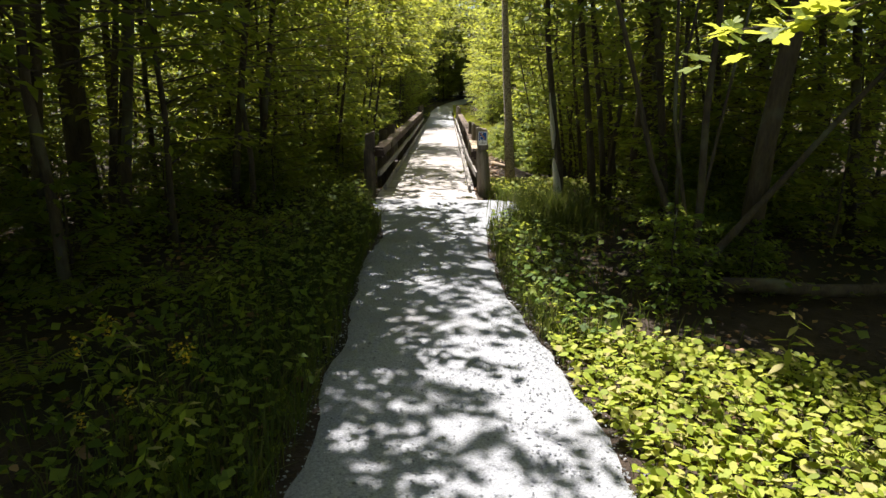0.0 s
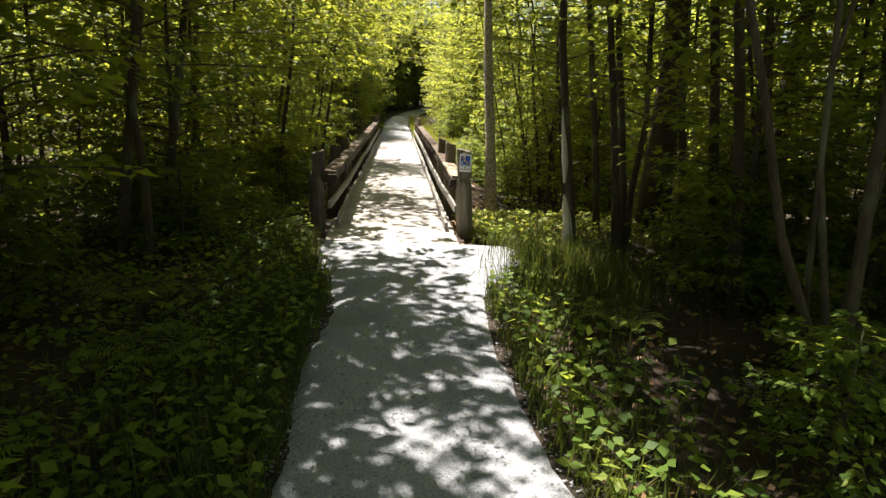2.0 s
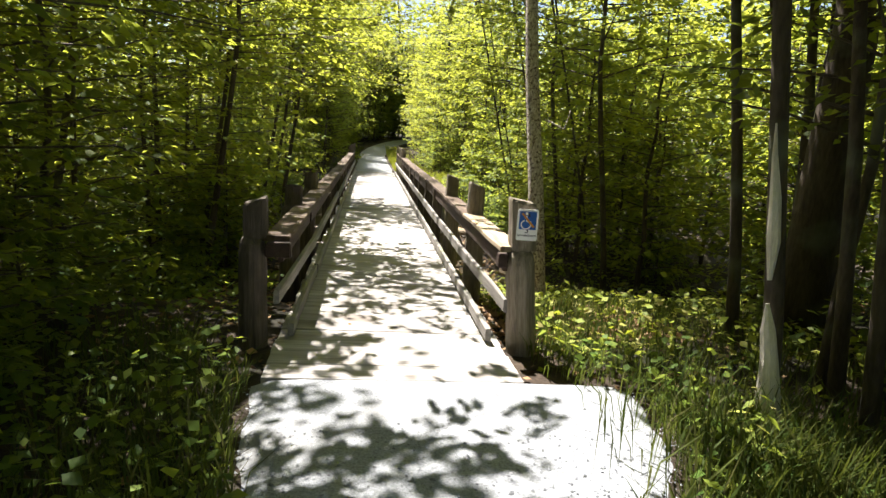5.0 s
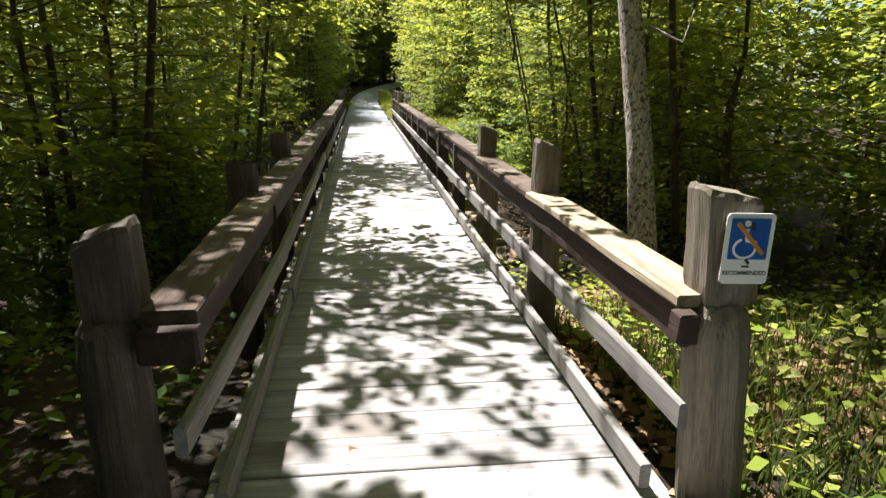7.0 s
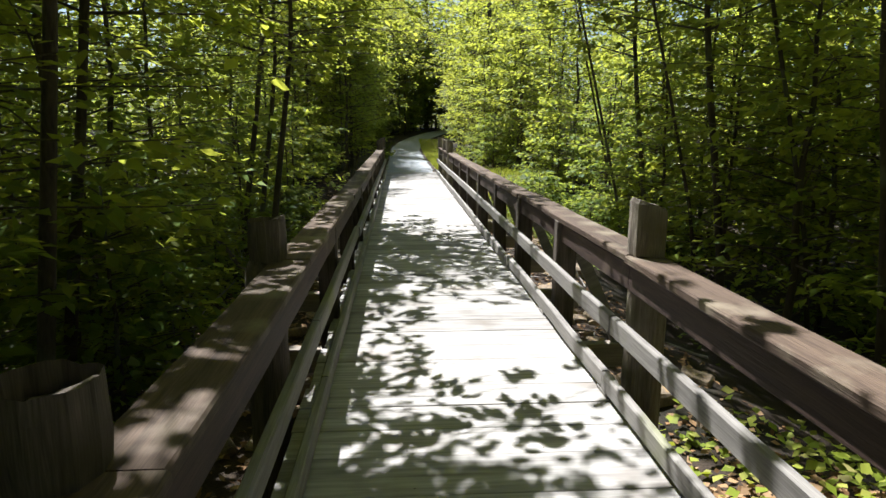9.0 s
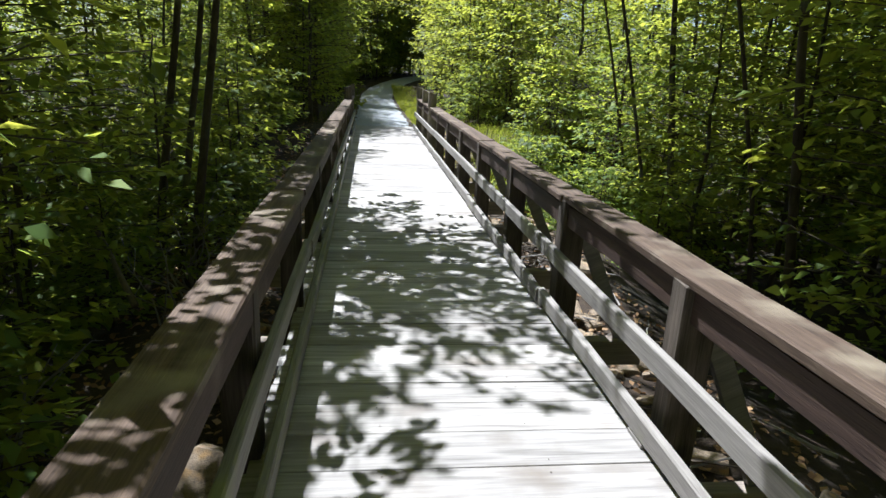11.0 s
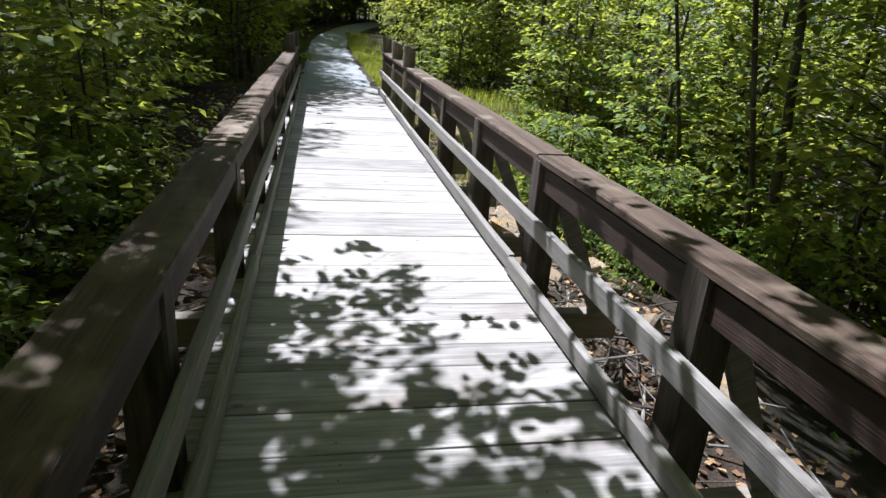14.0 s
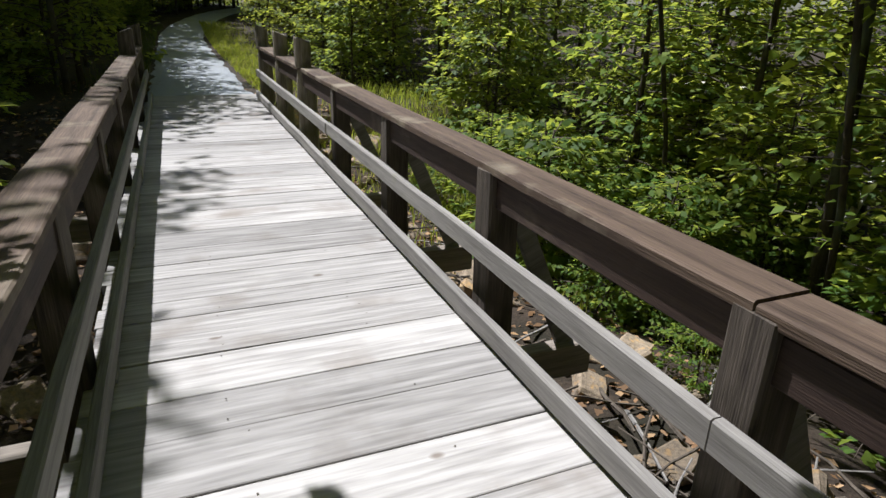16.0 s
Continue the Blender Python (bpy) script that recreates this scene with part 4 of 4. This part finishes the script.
blades("bank_grass", 4500, lambda: (_gr.uniform(1.15, 4.0), _gr.uniform(10.0, 13.5)), 0.2, M_GRASS, "grass on the bank beside the bridge")
# these two take M_COVER instead of M_GRASS, so the colour carries the sunlight
blades("far_grass", 9000, lambda: (0.98 + abs(_gr.normal(0, 0.75)), _gr.uniform(30.2, 50.0)), 0.17, M_COVER, "grass beside the far path, sunlight put into its yellow-green", 0.008)
blades("mound_grass", 6000, lambda: (2.9 + 0.75 * _gr.normal(), 27.0 + 1.6 * _gr.normal()), 0.24, M_COVER, "grass on a mound beside the bridge, sunlight put into its pale colour", 0.007)
blades("far_left_grass", 2500, verge(-1, Y1, 48, -0.05, 0.8), 0.22, M_GRASS, "grass along the far path")
low_leaves("gully_plants", 3600, lambda: (_gr.choice([-1, 1]) * _gr.uniform(3.3, 6.0), _gr.uniform(14, 28)), 0.085, (0.0, 0.35), M_LEAF, "leafy plants in the gully", "undergrowth")
low_leaves("forest_floor_plants", 10000, lambda: (_gr.choice([-1, 1]) * _gr.uniform(3.0, 9.0), _gr.choice([_gr.uniform(3, 13.5), _gr.uniform(26.5, 34)])), 0.085, (0.0, 0.4), M_LEAF, "low leafy plants on the forest floor", "undergrowth")


def litter_spot():
    x, y = _gr.normal(0, 4.5), _gr.uniform(2, 32)
    if y > 14 and abs(x) > 2.0:
        return None
    if y < Y0 and abs(x - path_mid(y)) < path_half(y) + 0.1:
        return None
    return (x, y)


low_leaves("leaf_litter", 9000, litter_spot, 0.07, (0.005, 0.03), M_DEAD, "dry brown fallen leaves on the soil", "leaf litter")
low_leaves("gully_litter", 5000, lambda: (_gr.choice([-1, 1]) * _gr.uniform(0.75, 2.6) + 0.15, _gr.uniform(14, 29)), 0.065, (0.005, 0.04), M_DEAD, "dry fallen leaves on the gully floor", "leaf litter")
low_leaves("bank_litter", 4200, lambda: (_gr.uniform(1.0, 2.6), _gr.uniform(10.8, 14.5)), 0.08, (0.005, 0.04), M_DEAD, "dry orange-brown fallen leaves on the bank", "leaf litter")


# ferns and tall weeds
def fern(seed):
    r = np.random.RandomState(seed)
    quads, stems = [], []
    for k in range(9):
        a = k * 0.72 + r.uniform(-0.2, 0.2)
        ln = r.uniform(0.35, 0.6)
        pts = [Vector((math.cos(a) * ln * t, math.sin(a) * ln * t, 0.42 * ln * math.sin(t * 2.4) + 0.02)) for t in np.linspace(0, 1, 8)]
        stems.append([(p, 0.004 * (1 - 0.8 * i / 7)) for i, p in enumerate(pts)])
        for t in np.linspace(0.18, 0.98, 16):
            f = t * 6.999
            i = int(f)
            p = pts[i].lerp(pts[i + 1], f - i)
            for sd in (-1, 1):
                quads.append((p.x, p.y, p.z, a + sd * 1.25, 0.11 * math.sin(math.pi * min(1, 0.12 + 0.9 * t)) + 0.015))
    Q = np.array(quads)
    root = thing("fern", "arching green fern in the shade", "fern", "ferns")
    part("fronds", quads_mesh("fronds", leaf_quads(Q[:, :3], Q[:, 3], np.full(len(Q), 0.15), np.zeros(len(Q)), Q[:, 4], np.full(len(Q), 0.024), 0.0), M_LEAF_B), root)
    part("stalks", raw_mesh("stalks", *tube(stems, 4), M_TWIG), root)
    return root


_fern = fern(3)
_fern.matrix_basis = pose(-2.3, 4.3, height(-2.3, 4.3) + 0.15)
for x, y, s in ((-1.7, 4.9, 0.9), (-2.9, 5.6, 1.2), (-2.0, 3.3, 0.8), (-1.3, 6.2, 0.9), (-3.4, 4.0, 1.1), (-1.9, 7.4, 1.0), (2.0, 7.0, 0.8)):
    copy_thing(_fern, pose(x, y, height(x, y) + 0.03, 0, 0, x * 77) @ Matrix.Diagonal((s, s, s, 1)))


def weed(name, label, seed, tall, leaf, flowers):
    r = np.random.RandomState(seed)
    root = thing(name, label, "plant", name + "s")
    line = [(Vector((r.normal(0, 0.012) * i, r.normal(0, 0.012) * i, tall * i / 5 - (0.05 if i == 0 else 0))), 0.005 * (1 - 0.12 * i)) for i in range(6)]
    part("stem", raw_mesh("stem", *tube([line], 5), M_GRASS), root)
    n = 16
    u = np.linspace(0.12, 0.98, n)
    P = np.stack([np.interp(u, np.linspace(0, 1, 6), [p[0][0] for p in line]), np.interp(u, np.linspace(0, 1, 6), [p[0][1] for p in line]), u * tall], 1)
    s = leaf * (1.1 - 0.6 * u)
    part("leaves", quads_mesh("leaves", leaf_quads(P, np.arange(n) * 2.4, r.normal(0.35, 0.2, n), r.normal(0, 0.2, n), s, s * 0.32), M_COVER), root)
    if flowers:
        m = 26
        Pf = np.stack([r.normal(0, 0.018, m) + line[-1][0].x, r.normal(0, 0.018, m) + line[-1][0].y, tall + r.uniform(-0.09, 0.04, m)], 1)
        part("flowers", quads_mesh("flowers", leaf_quads(Pf, r.uniform(0, 6.28, m), r.normal(0, 0.6, m), r.normal(0, 0.6, m), np.full(m, 0.02), np.full(m, 0.016)), M_YELLOW), root, "small yellow flowers")
    return root


_weed = weed("tall_weed", "tall green weed with long narrow leaves", 5, 0.55, 0.20, False)
_weed.matrix_basis = pose(2.55, 3.45, height(2.55, 3.45))
_gold = weed("yellow_flower_plant", "slender wild plant with small yellow flowers", 6, 0.55, 0.10, True)
_gold.matrix_basis = pose(-0.95, 2.75, height(-0.95, 2.75))
for x, y, s in ((-1.12, 2.9, 1.1), (-0.85, 2.6, 0.8), (-1.0, 2.4, 0.7), (-0.78, 3.0, 0.9), (-1.3, 2.7, 1.0)):
    copy_thing(_gold, pose(x, y, height(x, y), 0, 0, x * 200) @ Matrix.Diagonal((s, s, s, 1)))
for x, y, s in ((-0.75, 2.2, 0.7), (-0.7, 2.45, 0.8), (-1.5, 3.4, 1.0), (-1.25, 4.6, 0.9), (1.7, 8.6, 0.9), (1.9, 8.9, 0.8)):
    copy_thing(_weed, pose(x, y, height(x, y), 0, 0, x * 300) @ Matrix.Diagonal((s, s, s, 1)))


# ---- rocks, logs and sticks ----
def rock_mesh(seed):
    """A broken, blocky field stone with flat faces and chipped edges."""
    r = random.Random(seed)
    bm = bmesh.new()
    bmesh.ops.create_cube(bm, size=2)
    for v in bm.verts:
        v.co = Vector((v.co.x * r.uniform(0.75, 1.15), v.co.y * r.uniform(0.65, 1.0), v.co.z * r.uniform(0.36, 0.56)))
    bmesh.ops.bevel(bm, geom=list(bm.edges), offset=0.16, segments=1, affect="EDGES")
    bmesh.ops.subdivide_edges(bm, edges=list(bm.edges), cuts=1, use_grid_fill=True)
    off = Vector((seed * 3.1, seed * 1.7, 0))
    for v in bm.verts:
        v.co += v.co.normalized() * (0.16 * noise.noise(v.co * 1.1 + off) + 0.07 * noise.noise(v.co * 3.5 + off))
    me = bpy.data.meshes.new("rock")
    bm.to_mesh(me); bm.free()
    me.materials.append(M_ROCK)
    return me


_rocks = [rock_mesh(k) for k in range(8)]
_r = random.Random(17)
for k in range(330):
    y = _r.uniform(15.0, 28.8)
    x = _r.choice((_r.uniform(-1.45, -0.5), _r.uniform(0.9, 2.4), _r.uniform(0.9, 1.8)))
    s = _r.uniform(0.04, 0.12) if _r.random() < 0.86 else _r.uniform(0.14, 0.22)
    ob = tagged(new("rock", _rocks[k % 8]), "blocky tan-brown stone on the gully floor", "rock", "gully rocks")
    ob.matrix_world = pose(x, y, height(x, y) + s * 0.2, _r.uniform(-24, 24), _r.uniform(-24, 24), _r.uniform(0, 360)) @ Matrix.Diagonal((s * _r.uniform(0.9, 1.4), s * _r.uniform(0.7, 1.3), s, 1))
for k in range(260):
    y = _r.gauss(20.9, 0.5) if k % 2 else _r.uniform(16.5, 26.5)
    x = _r.gauss(1.5, 0.4) if _r.random() < 0.75 else _r.uniform(-1.9, -0.7)
    a, ln, q = _r.uniform(0, 6.28), _r.uniform(0.25, 0.9), _r.uniform(0.005, 0.016)
    z = height(x, y) + _r.uniform(0.02, 0.16)
    p = [Vector((math.cos(a) * ln * t + _r.uniform(-0.02, 0.02), math.sin(a) * ln * t + _r.uniform(-0.02, 0.02), 0.03 * math.sin(3 * t))) for t in (-0.5, -0.2, 0.15, 0.5)]
    ob = tagged(new("stick", raw_mesh("stick", *tube([[(v, q * (1 - 0.18 * i)) for i, v in enumerate(p)]], 5), M_RAIL_GREY if k % 3 == 0 else M_TWIG)), "dry broken stick in a pile of debris", "stick", "debris sticks")
    ob.matrix_world = pose(x, y, z, _r.uniform(-8, 8), _r.uniform(-8, 8), 0)


def fallen_log(label, a, b, q, mat, seed):
    a, b = Vector(a), Vector(b)
    r = random.Random(seed)
    line = [(a.lerp(b, t) - a + Vector((0, 0, r.uniform(-0.03, 0.03))), q * (1 - 0.25 * t)) for t in np.linspace(0, 1, 7)]
    ob = tagged(new("fallen_log", raw_mesh("fallen_log", *tube([line], 9, 0.1, seed), mat, True)), label, "log", "fallen logs")
    ob.matrix_world = Matrix.Translation(a)


fallen_log("pale barkless log lying among the shrubs", (6.3, 26.6, 0.38), (8.3, 26.2, 0.30), 0.10, M_PEELED, 1)
fallen_log("dark rotting log on the forest floor", (2.9, 5.2, 0.05), (5.4, 5.1, 0.12), 0.07, M_BARK, 2)
fallen_log("pale bare branch lying in the shrubs", (4.6, 22.6, -0.2), (6.6, 23.6, 0.15), 0.035, M_PEELED, 3)
fallen_log("dead bare branch beside the bridge", (-1.7, 17.6, -0.1), (-2.8, 19.4, 0.35), 0.022, M_TWIG, 4)


def dead_shrub(x, y, seed):
    r = random.Random(seed)
    root = thing("dead_shrub", "bare grey dead shrub with crooked twigs", "shrub", "dead shrubs", at=pose(x, y, height(x, y)))
    for k in range(11):
        a = r.uniform(0, 6.28)
        p, d = Vector((0, 0, -0.05)), Vector((math.cos(a) * 0.5, math.sin(a) * 0.5, 0.8)).normalized()
        line, q = [], r.uniform(0.008, 0.014)
        for i in range(6):
            line.append((p.copy(), q * (1 - 0.15 * i)))
            d = (d + Vector((r.uniform(-0.5, 0.5), r.uniform(-0.5, 0.5), r.uniform(-0.35, 0.2)))).normalized()
            p = p + d * r.uniform(0.14, 0.26)
        fork = [(line[3][0], q * 0.5), (line[3][0] + Vector((r.uniform(-0.2, 0.2), r.uniform(-0.2, 0.2), 0.15)), q * 0.3), (line[3][0] + Vector((r.uniform(-0.35, 0.35), r.uniform(-0.35, 0.35), 0.2)), q * 0.15)]
        part("twig", raw_mesh("twig", *tube([line, fork], 5), M_RAIL_GREY, True), root)


dead_shrub(-1.75, 18.4, 1)
dead_shrub(-1.9, 19.6, 2)
dead_shrub(-2.0, 16.6, 3)
_fs = tagged(new("flat_stone", _rocks[2]), "pale tan flat stone on the bank", "rock")
_fs.matrix_world = pose(1.42, 13.3, height(1.42, 13.3) + 0.02, 6, -8, 30) @ Matrix.Diagonal((0.20, 0.14, 0.07, 1))

# ---- deck planks, one by one ----
PL = 0.235
_wr = random.Random(77)
_edges = [Y0]
while _edges[-1] < Y1 - 0.25:
    _edges.append(_edges[-1] + _wr.choice((0.185, 0.235, 0.235, 0.285)))
_edges[-1] = Y1
_pm = []
for k in range(6):
    r = random.Random(60 + k)
    bm = bmesh.new()
    bmesh.ops.create_cube(bm, size=1)
    for v in bm.verts:
        v.co = (v.co.x * (XR - XL + 0.24), v.co.y * (PL - 0.0045), v.co.z * 0.05)
    bmesh.ops.bevel(bm, geom=list(bm.edges), offset=0.003, segments=1, affect="EDGES")
    for v in bm.verts:
        v.co.y += r.uniform(-0.0015, 0.0015)
        v.co.z += r.uniform(-0.001, 0.001)
    me = bpy.data.meshes.new("plank")
    bm.to_mesh(me); bm.free()
    me.materials.append(M_DECK)
    _pm.append(me)
for k, (ya, yb) in enumerate(zip(_edges, _edges[1:])):
    r = random.Random(k)
    ob = part("plank", _pm[r.randrange(6)], bridge)
    ob.matrix_basis = pose((XL + XR) / 2 + r.uniform(-0.012, 0.012), (ya + yb) / 2, -0.025 + r.uniform(-0.003, 0.003), r.uniform(-0.4, 0.4), r.uniform(-0.1, 0.1), r.uniform(-0.2, 0.2) + 180 * r.randrange(2)) @ Matrix.Diagonal((1, (yb - ya) / PL, 1, 1))
# nail heads in the planks
_nv, _nf = [], []
for k, (ya, yb) in enumerate(zip(_edges, _edges[1:])):
    for sx in (-0.15, 0.45):
        for dy in (0.045, yb - ya - 0.05):
            r = random.Random(k * 91 + int(sx * 100) + int(dy * 1000))
            if r.random() < 0.45:
                continue
            x, y, b = sx + r.uniform(-0.035, 0.035), ya + dy + r.uniform(-0.015, 0.015), len(_nv)
            for q in range(6):
                _nv.append((x + 0.0038 * math.cos(q * 1.047), y + 0.0038 * math.sin(q * 1.047), 0.003))
            _nf.append(tuple(range(b, b + 6)))
tagged(part("nail_heads", raw_mesh("nail_heads", _nv, _nf, M_BARK), bridge, "rusted nail heads"), kind="stuff")
